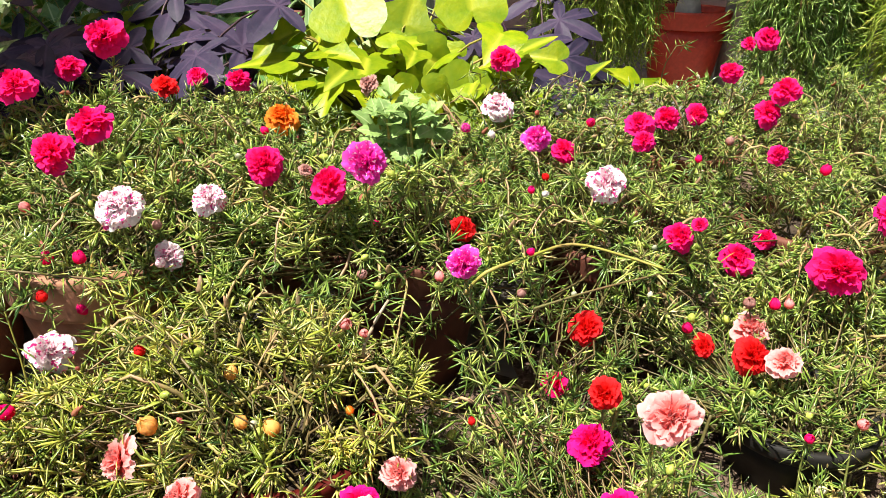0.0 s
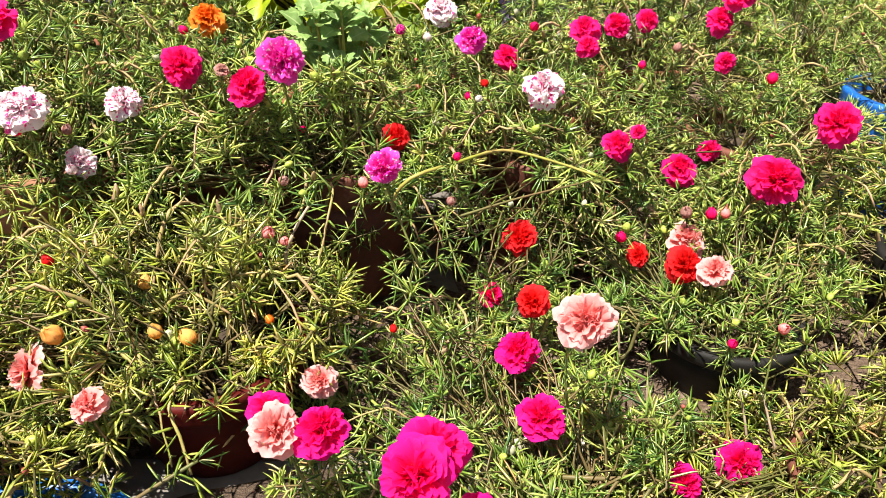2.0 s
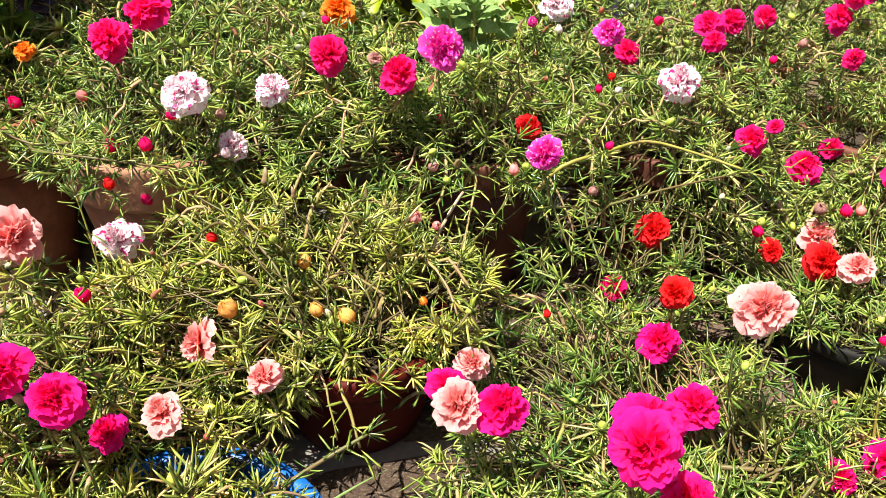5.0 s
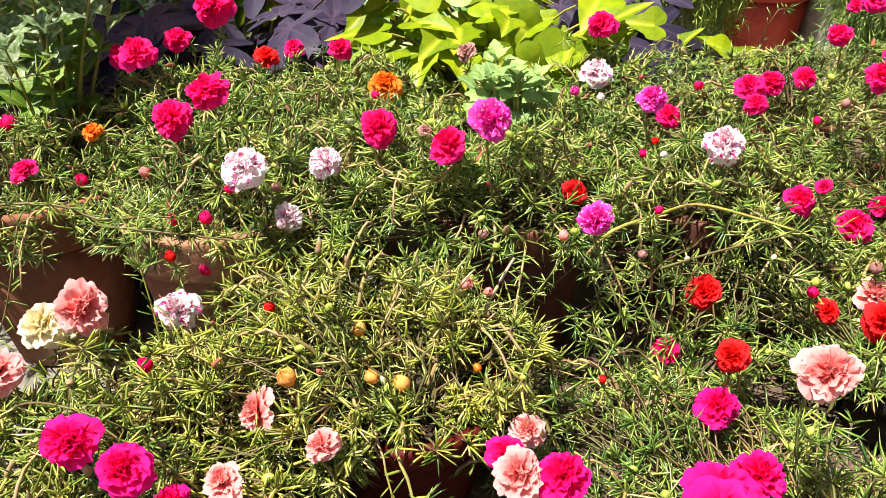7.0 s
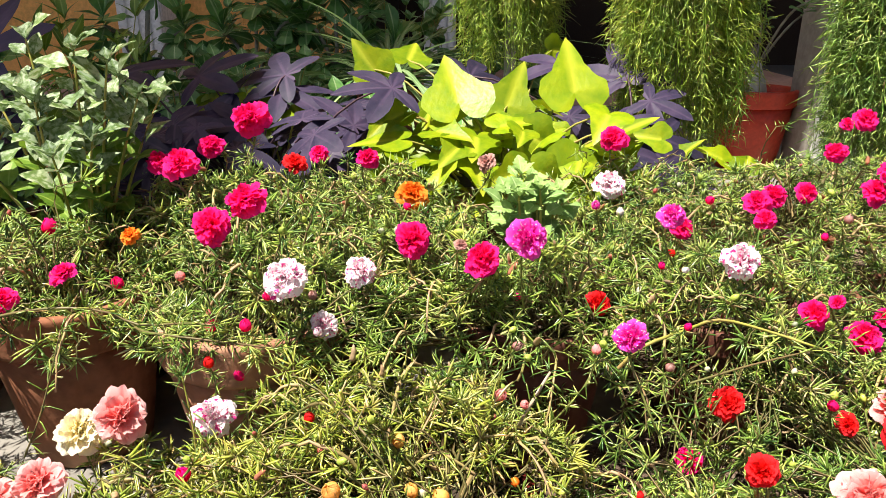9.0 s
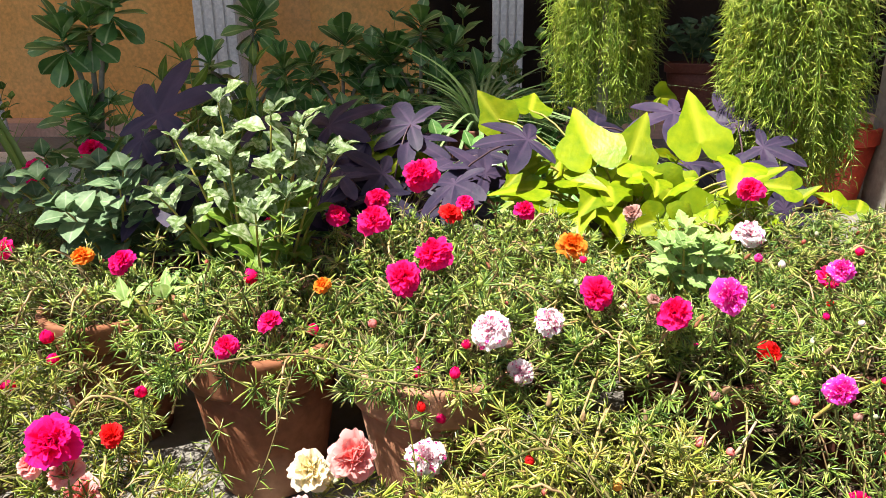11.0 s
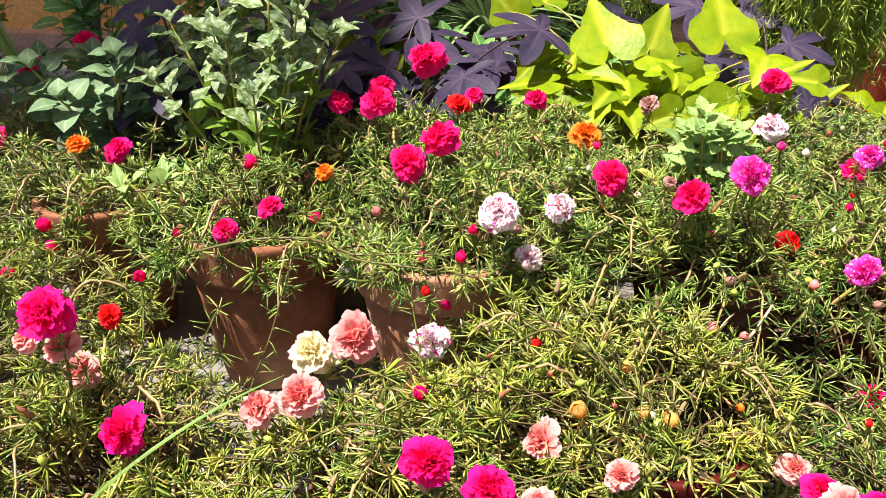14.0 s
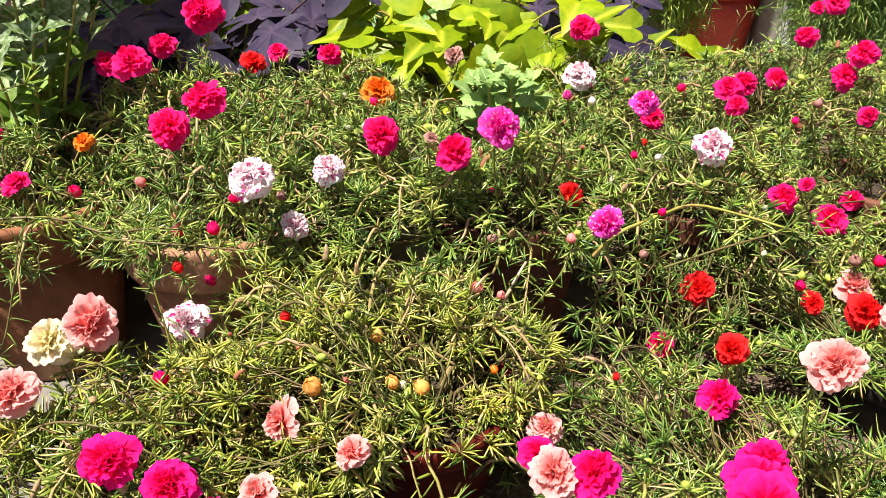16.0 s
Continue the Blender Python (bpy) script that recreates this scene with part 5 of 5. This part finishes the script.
def bush(name, x, y, z, leaves, shoots, height, spread, per, size, seed, label, stalk="stalk_green", category="leafy plant", front=0.3, lower=None, rise=0.45):
    """Upright shoots with alternate leaves."""
    rng = np.random.default_rng(seed)
    o = np.array([x, y, z])
    ob = thing(name, o, label, category)
    for k in range(shoots):
        a, q = 2 * np.pi * k / shoots + rng.uniform(-0.4, 0.4), math.sqrt(rng.uniform(0.05, 1))
        top = o + np.array([spread[0] * q * math.cos(a), spread[1] * q * math.sin(a), height * rng.uniform(0.62, 1.0) * (1 - 0.25 * q)])
        foot = o + np.array([0.03 * math.cos(a), 0.03 * math.sin(a), 0])
        mid = foot * 0.5 + top * 0.5
        mid[2] += 0.04
        pts = bezier(foot[None], mid[None], top[None], 10)
        s = Soup()
        tubes(s, pts - o, np.linspace(0.0035, 0.0015, 10)[None], 6)
        part("shoot", s.mesh("shoot", stalk), ob)
        for i in range(3):
            b = i * 2.1 + rng.uniform(-0.4, 0.4)
            part("leaf", leaves[rng.integers(len(leaves))], ob, "", facing(Vector(top - o), (-math.cos(b), -math.sin(b) - 0.5, 0.5), (math.cos(b) * 0.5, math.sin(b) * 0.5, 1.0), size * rng.uniform(0.5, 0.9)))
        for i in range(per):
            u = 0.25 + 0.75 * (i + rng.uniform(0, 0.6)) / per
            p = pts[0, min(9, int(u * 9.5))]
            b = i * 2.4 + rng.uniform(-0.4, 0.4)
            out = Vector((math.cos(b), math.sin(b), rise + rng.uniform(-0.45, 0.45)))
            e = rng.uniform(0.1, 1.0) + 0.6 * (rise - 0.45)
            n = Vector((-math.cos(b) * e, -math.sin(b) * e - front, 0.9)) + Vector(rng.normal(0, 0.25, 3))
            kinds = lower if lower and u < 0.62 else leaves
            part("leaf", kinds[rng.integers(len(kinds))], ob, "", facing(Vector(p - o) + out * 0.008, n, out, size * rng.uniform(0.65, 1.15)))
    return ob


bush("marbled_plant", -0.79, 1.10, 0.24, MARBLED, 15, 0.43, (0.19, 0.14), 14, 0.052, 3, "leafy plant with green leaves marbled in white", category="potted plant", front=0.6, lower=FRESH, rise=1.1)
bush("leafy_plant", -1.16, 1.30, 0.22, MATT, 20, 0.32, (0.25, 0.22), 13, 0.058, 4, "bushy plant with dull green oval leaves in shade", category="potted plant", front=0.6)
bush("leafy_seedling", -0.048, 1.055, 0.275, GREY, 10, 0.165, (0.060, 0.045), 8, 0.039, 5, "pale grey green seedling with toothed leaves", category="seedling", front=0.6)
bush("pale_shoot", -0.905, 0.965, 0.28, PALE, 4, 0.07, (0.07, 0.04), 4, 0.054, 6, "low shoot with pale green lance leaves", category="seedling")

# ---- plants by the house ----
OBOVATE = (0.03, 0.08, 0.14, 0.20, 0.25, 0.28, 0.24, 0.03)
GLOSSY = [blade("leaf", "leaf_glossy", OBOVATE, 9, 2, 0.15, 0.18, 0.06, 50 + i) for i in range(3)]


def desert_rose(x, y, z, heads, seed, label, size=0.13):
    """A thick stem that forks into heads, each a rosette of glossy leaves."""
    rng = np.random.default_rng(seed)
    o = np.array([x, y, z])
    ob = thing("desert_rose", o, label, "desert rose", "desert roses by the house")
    fork = o + np.array([rng.uniform(-0.02, 0.02), 0.01, 0.5 * max(h[2] for h in heads)])
    stalk_to(ob, o, fork, o, "bark", 0.010, "trunk", 0.3)
    for hx, hy, hz in heads:
        tip = np.array([hx, hy, hz])
        stalk_to(ob, o, tip, fork if hz > fork[2] + 0.05 else o + np.array([0.01, 0, 0.04]), "bark", 0.0065, "branch", 0.3)
        for i in range(26):
            a = i * 2.4 + rng.uniform(-0.25, 0.25)
            lift = -0.55 + 1.8 * i / 26 + rng.uniform(-0.25, 0.25)
            out = Vector((math.cos(a) * math.cos(lift), math.sin(a) * math.cos(lift), math.sin(lift)))
            n = Vector((-math.cos(a) * math.sin(lift), -math.sin(a) * math.sin(lift) - 0.25, math.cos(lift))) + Vector(rng.normal(0, 0.35, 3))
            part("leaf", GLOSSY[rng.integers(3)], ob, "", facing(Vector(tip - o) + Vector((0, 0, 0.09 * i / 26 - 0.04)), n, out, size * rng.uniform(0.6, 1.1)))
    return ob


desert_rose(-1.66, 2.10, 0.0, [(-1.73, 2.10, 0.70), (-1.65, 2.12, 0.73), (-1.57, 2.12, 0.80), (-1.655, 2.05, 0.46)], 1, "desert rose with a bare pale stem and glossy dark leaves", 0.115)
desert_rose(-1.36, 2.66, 0.0, [(-1.50, 2.66, 0.58), (-1.22, 2.70, 0.56), (-1.36, 2.62, 0.40), (-1.56, 2.72, 0.36), (-1.34, 2.75, 0.74), (-1.12, 2.6, 0.36), (-1.46, 2.6, 0.22)], 2,
            "bushy desert rose with glossy dark leaves", 0.13)
desert_rose(-1.10, 3.20, 0.0, [(-1.28, 3.30, 0.52), (-1.00, 3.20, 0.42), (-1.10, 3.25, 0.64), (-1.34, 3.2, 0.32), (-1.15, 3.1, 0.26), (-0.95, 3.2, 0.58)], 3, "desert rose in shade with broad glossy leaves", 0.15)
desert_rose(-0.76, 3.15, 0.0, [(-0.88, 3.20, 0.58), (-0.66, 3.10, 0.44), (-0.86, 3.05, 0.32), (-0.60, 3.2, 0.62), (-0.72, 3.0, 0.26), (-0.48, 3.1, 0.46), (-0.74, 3.2, 0.72)], 4,
            "desert rose in shade with broad glossy leaves", 0.15)
desert_rose(-2.55, 2.30, 0.0, [(-2.5, 2.3, 0.62), (-2.6, 2.4, 0.45), (-2.45, 2.35, 0.3)], 5, "desert rose at the yard's edge", 0.12)
desert_rose(-0.05, 3.30, 0.0, [(-0.1, 3.3, 0.46), (0.1, 3.3, 0.34), (-0.25, 3.25, 0.32)], 6, "low desert rose behind a spider plant", 0.14)

DARK = [blade("leaf", "leaf_glossy", OVATE, 9, 2, 0.15, 0.25, 0.08, 80 + i) for i in range(3)]
for bx, by, bh, bs in ((-1.02, 2.12, 0.42, 31), (-0.62, 2.25, 0.44, 32), (-0.25, 2.20, 0.40, 33), (-1.40, 2.30, 0.36, 34), (-0.85, 2.65, 0.46, 35), (-0.15, 2.85, 0.42, 36), (-1.22, 1.86, 0.34, 37), (-1.15, 2.45, 0.62, 38), (-0.88, 2.42, 0.58, 39), (-1.9, 2.5, 0.55, 40), (-0.52, 3.45, 1.0, 43), (-0.85, 3.5, 0.95, 44), (-0.15, 3.5, 0.95, 45), (-1.2, 3.55, 0.85, 46)):
    bush("shaded_plant", bx, by, 0.0, DARK, 11, bh, (0.24, 0.2), 9, 0.095, bs, "dark green leafy plant in the shade", category="leafy plant")

STRAP = [blade("leaf", "leaf_strap", (0.010, 0.014, 0.016, 0.015, 0.012, 0.008, 0.004, 0.001), 15, 2, 0.6, d, 0.0, 60 + i) for i, d in enumerate((0.9, 1.3, 1.8, 2.3))]
GRASS = [blade("leaf", "leaf_grass", (0.010, 0.014, 0.016, 0.015, 0.012, 0.008, 0.004, 0.001), 11, 2, 0.5, d, 0.0, 70 + i) for i, d in enumerate((0.15, 0.35, 0.6))]

LANCE = [blade("leaf", "leaf_fresh", (0.02, 0.09, 0.13, 0.13, 0.11, 0.07, 0.03, 0.0), 9, 2, 0.3, 0.3, 0.05, 95 + i) for i in range(3)]
WIDE_GRASS = [blade("leaf", "leaf_grass", (0.009, 0.015, 0.017, 0.016, 0.013, 0.009, 0.005, 0.001), 11, 2, 0.5, d, 0.0, 75 + i) for i, d in enumerate((0.12, 0.3, 0.45))]


def tuft(name, x, y, z, leaves, count, length, lean, seed, label, category):
    rng = np.random.default_rng(seed)
    ob = thing(name, (x, y, z), label, category)
    for i in range(count):
        a = rng.uniform(0, 2 * np.pi)
        up = rng.uniform(*lean)
        out = Vector((math.cos(a) * math.cos(up), math.sin(a) * math.cos(up), math.sin(up)))
        n = Vector((-math.cos(a) * math.sin(up), -math.sin(a) * math.sin(up), math.cos(up)))
        part("leaf", leaves[rng.integers(len(leaves))], ob, "", facing((0.02 * math.cos(a), 0.02 * math.sin(a), 0), n, out, length * rng.uniform(0.6, 1.1)))
    return ob


tuft("spider_plant", -0.46, 2.74, 0.34, STRAP, 95, 0.66, (0.6, 1.45), 1, "spider plant with long arching strap leaves", "spider plant")
pot(-0.46, 2.74, 0.13, 0.36, "terracotta_dark", "dark clay pot of a spider plant", seed=31)
tuft("grass_clump", -1.60, 1.75, 0.0, WIDE_GRASS, 11, 0.80, (1.22, 1.52), 2, "tall bright green grass blades", "grass")
tuft("grass_clump", -1.02, 1.75, 0.0, GRASS, 14, 0.6, (1.0, 1.5), 3, "thin green grass blades among leaves", "grass")
tuft("grass_clump", -1.32, 1.95, 0.0, GRASS, 26, 0.62, (1.0, 1.5), 6, "thin green grass blades by the desert rose", "grass")
tuft("grass_clump", -1.84, 1.95, 0.0, GRASS, 22, 0.55, (0.9, 1.45), 7, "arching thin green grass blades", "grass")
bush("fresh_plant", -1.36, 2.25, 0.0, LANCE, 10, 0.84, (0.22, 0.14), 12, 0.13, 41, "upright plant with fresh green lance leaves", category="leafy plant")
tuft("grass_clump", -0.25, 0.41, 0.04, WIDE_GRASS, 8, 0.15, (0.7, 1.4), 9, "green weed blades in a blue basin", "grass")
tuft("grass_clump", -0.37, 0.37, 0.04, GRASS, 14, 0.17, (0.8, 1.45), 8, "short green grass blades in a blue basin", "grass")
tuft("grass_clump", -2.10, 2.05, 0.0, GRASS, 16, 0.5, (0.8, 1.4), 4, "arching green grass by the kerb", "grass")


def trailing(x, y, rx, ry, low, top, strands, seed, label, full=80, leaf=1.0, tone="needle_trailing"):
    """A pot on a post, from which a thick curtain of needle-leaved strands hangs."""
    rng = np.random.default_rng(seed)
    post = thing("plant_stand", (x, y, 0), "slim grey post that carries a trailing plant", "plant stand", "plant stands")
    part("post", turned([(0, 0), (0.05, 0), (0.05, 0.02), (0.02, 0.03), (0.02, top - 0.2), (0.1, top - 0.19), (0.1, top - 0.17), (0, top - 0.17)], "grey_paint", "post", 16), post)
    pot(x, y, 0.15, 0.19, "red_paint", "red pot on a stand under a trailing plant", z=top - 0.17, seed=seed + 50)
    o = np.array([x, y, top])
    ob = thing("trailing_plant", o, label, "trailing plant", "trailing plants")
    k = 10
    a, q = rng.uniform(0, 2 * np.pi, strands), rng.uniform(0.3, 1, strands) ** 0.4
    locks = rng.uniform(0, 2 * np.pi, strands // 7)
    near = locks[np.argmin(np.abs((a[:, None] - locks[None] + np.pi) % (2 * np.pi) - np.pi), axis=1)]
    a = a + 0.35 * ((near - a + np.pi) % (2 * np.pi) - np.pi)
    ex, ey = rx * q * np.cos(a), ry * q * np.sin(a)
    drop = (top - low) * rng.uniform(0.45, 1.0, strands) ** 0.6
    u = np.linspace(0, 1, k)
    flare = 1 - np.exp(-u * 6)
    pts = np.zeros((strands, k, 3))
    flare = (0.35 + 0.65 * flare) * (1 - 0.16 * u ** 2)
    pts[:, :, 0] = ex[:, None] * flare[None]
    pts[:, :, 1] = ey[:, None] * flare[None]
    pts[:, :, 2] = 0.03 * np.sin(u * np.pi)[None] ** 0.5 * (u < 0.2) + 0.02 - drop[:, None] * u[None] ** 1.15
    pts[:, 1:, :2] += np.cumsum(rng.normal(0, 0.010, (strands, k - 1, 2)), axis=1)
    s = Soup()
    tubes(s, pts, np.full((strands, k), 0.0012), 3)
    tagged(part("stem", s.mesh("stem", tone), ob, "thin hanging green stems"), kind="stuff")
    n = int(strands * full * 0.95)
    who = rng.integers(0, strands, n)
    f = rng.uniform(0.05, 1, n) * (k - 1.001)
    i = f.astype(int)
    fr = (f - i)[:, None]
    p = pts[who, i] * (1 - fr) + pts[who, i + 1] * fr
    tan = unit(pts[who, i + 1] - pts[who, i])
    radial = p * np.array([1, 1, 0])
    d = unit(rng.normal(size=(n, 3))) + unit(radial) * 0.6 + np.array([0, 0, -0.25])
    s = Soup()
    needles(rng, s, p, d, rng.uniform(0.014, 0.034, n) * leaf, rng.uniform(0.0009, 0.0014, n) * leaf, rng.normal(0, 0.25, (n, 3)) + np.array([0, 0, -0.45]), False, plain=True)
    tagged(part("leaves", s.mesh("leaves", tone), ob, "bright green needle leaves"), kind="stuff")


CURTAIN = "thick hanging curtain of bright green needle leaves"
trailing(-0.02, 2.50, 0.17, 0.17, 0.42, 1.15, 360, 1, CURTAIN + " in light shade", 70, 1.45)
trailing(0.40, 1.95, 0.16, 0.155, 0.28, 1.08, 460, 2, CURTAIN + " in full sun", 95, 1.4)
trailing(1.06, 2.12, 0.170, 0.15, 0.08, 1.10, 360, 3, CURTAIN + " beside a painted post", 90, 1.8, "needle_hanging")
trailing(1.29, 1.85, 0.170, 0.15, 0.12, 1.10, 330, 4, CURTAIN + " at the bed's end", 80, 1.8)

# ---- painted posts and columns ----
post = thing("painted_post", (1.265, 2.91, 0), "grey concrete post with white painted stripes and diamonds", "post")
part("shaft", box("shaft", (0.22, 0.22, 2.55), "grey_paint", 0.01), post, "", pose(0, 0, 1.275))
for dx in (-0.062, 0.062):
    part("stripe", box("stripe", (0.054, 0.004, 0.34), "white_paint", 0.001), post, "white painted stripe", pose(dx, -0.111, 0.20))
    part("stripe", box("stripe", (0.054, 0.004, 1.30), "white_paint", 0.001), post, "white painted stripe", pose(dx, -0.111, 1.26))
    for zz in (0.42, 0.51):
        part("diamond", box("diamond", (0.040, 0.004, 0.040), "white_paint", 0.001), post, "white painted diamond", pose(dx, -0.111, zz, 0, 45, 0))


def column(x, y, r, label):
    ob = thing("column", (x, y, 0), label, "column", "house columns")
    part("shaft", box("shaft", (2 * r * 0.86, 2 * r * 0.86, 2.5), "white_paint", 0.01), ob, "", pose(0, 0, 1.27))
    for i in range(4):
        part("flute", box("flute", (r * 0.34, 0.02, 2.4), "white_paint", 0.006), ob, "white painted raised flute", pose(-r * 0.66 + i * r * 0.44, -r * 0.86 - 0.006, 1.25))
    part("base", box("base", (2 * r, 2 * r, 0.12), "grey_paint", 0.01), ob, "", pose(0, 0, 0.06))


column(-2.17, 4.55, 0.16, "fluted house column painted white and grey")
column(-0.36, 4.55, 0.11, "slim fluted house column painted white and grey")
slab("kerb", (1.1, 0.30, 0.12), (-2.85, 3.35, 0.06), "white_paint", "whitewashed kerb stone in the shaded yard", 4)
stand = thing("plant_stand", (-3.72, 4.25, 0.0), "white metal plant stand with leaning legs by the wall", "plant stand")
part("tray", turned([(0, 0.68), (0.17, 0.68), (0.18, 0.70), (0, 0.70)], "white_paint", "tray", 24), stand)
for lx, ly in ((0.20, -0.06), (-0.12, -0.16), (-0.10, 0.18)):
    leg = Soup()
    tubes(leg, np.array([[(lx * 0.7, ly * 0.7, 0.69), (lx * 0.85, ly * 0.85, 0.35), (lx, ly, 0.0)]]), np.full((1, 3), 0.020), 10)
    part("leg", leg.mesh("leg", "white_paint"), stand)
pot(-3.72, 4.25, 0.16, 0.30, "red_paint", "red pot on a white plant stand", seed=40, z=0.70)
pot(1.05, 5.6, 0.22, 0.36, "terracotta_dark", "dark clay pot inside the veranda", seed=41, z=0.10)
pot(1.65, 5.5, 0.22, 0.36, "terracotta_dark", "dark clay pot inside the veranda", seed=42, z=0.10)
bush("shaded_plant", 1.05, 5.6, 0.42, MATT, 8, 0.4, (0.25, 0.2), 9, 0.12, 8, "dark leafy plant inside the veranda", category="potted plant")
SMALL_DARK = [blade("leaf", "leaf_fresh", OVATE, 6, 1, 0.15, 0.25, 0.05, 85 + i) for i in range(2)]
bush("hedge_plant", -2.72, 2.78, 0.0, SMALL_DARK, 26, 0.74, (0.30, 0.26), 15, 0.052, 47, "dense dark hedge plant with small leaves", category="hedge plant")
bush("shaded_plant", -3.10, 2.9, 0.0, MATT, 16, 0.75, (0.4, 0.35), 14, 0.09, 9, "dark hedge plant at the yard's edge", category="hedge plant")
straw = thing("grass_plant", (-0.80, 0.46, 0.0), "single long green grass blade leaning over the bed", "grass")
part("leaf", blade("leaf", "leaf_grass", (0.010, 0.013, 0.013, 0.011, 0.008, 0.001), 11, 2, 0.4, 0.25, 0.0, 90), straw, "",
     facing((0, 0, 0.12), (-0.45, -0.35, 0.8), (0.62, 0.45, 0.62), 0.27))
part("stalk", turned([(0, 0), (0.0016, 0), (0.0014, 0.122), (0, 0.122)], "stalk_green", "stalk", 6), straw)

def caudex_plant(x, y, z, seed):
    """A swollen grey stem that forks into thin, sparsely leaved branches."""
    rng = np.random.default_rng(seed)
    o = np.array([x, y, z])
    ob = thing("desert_rose", o, "young desert rose with a swollen grey stem in a red pot", "desert rose", "desert roses by the house")
    part("trunk", turned([(0, -0.02), (0.045, -0.01), (0.055, 0.03), (0.046, 0.07), (0.028, 0.11), (0.016, 0.15), (0, 0.16)], "caudex", "trunk", 18, 0.06, seed), ob, "swollen pale grey stem")
    for k in range(6):
        a = k * 1.05 + rng.uniform(-0.3, 0.3)
        tip = o + np.array([0.22 * math.cos(a), 0.16 * math.sin(a), rng.uniform(0.22, 0.46)])
        stalk_to(ob, o, tip, o + np.array([0, 0, 0.12]), "bark", 0.004, "branch", 0.4)
        for i in range(7):
            b = i * 2.4 + rng.uniform(-0.3, 0.3)
            out = Vector((math.cos(b), math.sin(b), rng.uniform(-0.1, 0.7)))
            part("leaf", GLOSSY[rng.integers(3)], ob, "", facing(Vector(tip - o) - Vector((0, 0, 0.006 * i)), (-out.x * 0.4, -out.y * 0.4 - 0.3, 0.9), out, 0.07 * rng.uniform(0.6, 1.1)))


caudex_plant(1.01, 3.03, 0.285, 4)

dry = thing("fallen_leaf", (0.408, 0.772, 0.045), "curled dry beige leaf leaning on a black pot", "dry leaf")
part("leaf_blade", blade("leaf_blade", "leaf_dry", (0.05, 0.2, 0.28, 0.27, 0.2, 0.1, 0.02), 9, 2, 0.35, 0.25, 0.1, 91), dry, "", facing((0, 0, 0), (-0.25, -0.9, 0.35), (-0.25, 0.05, 0.95), 0.092))
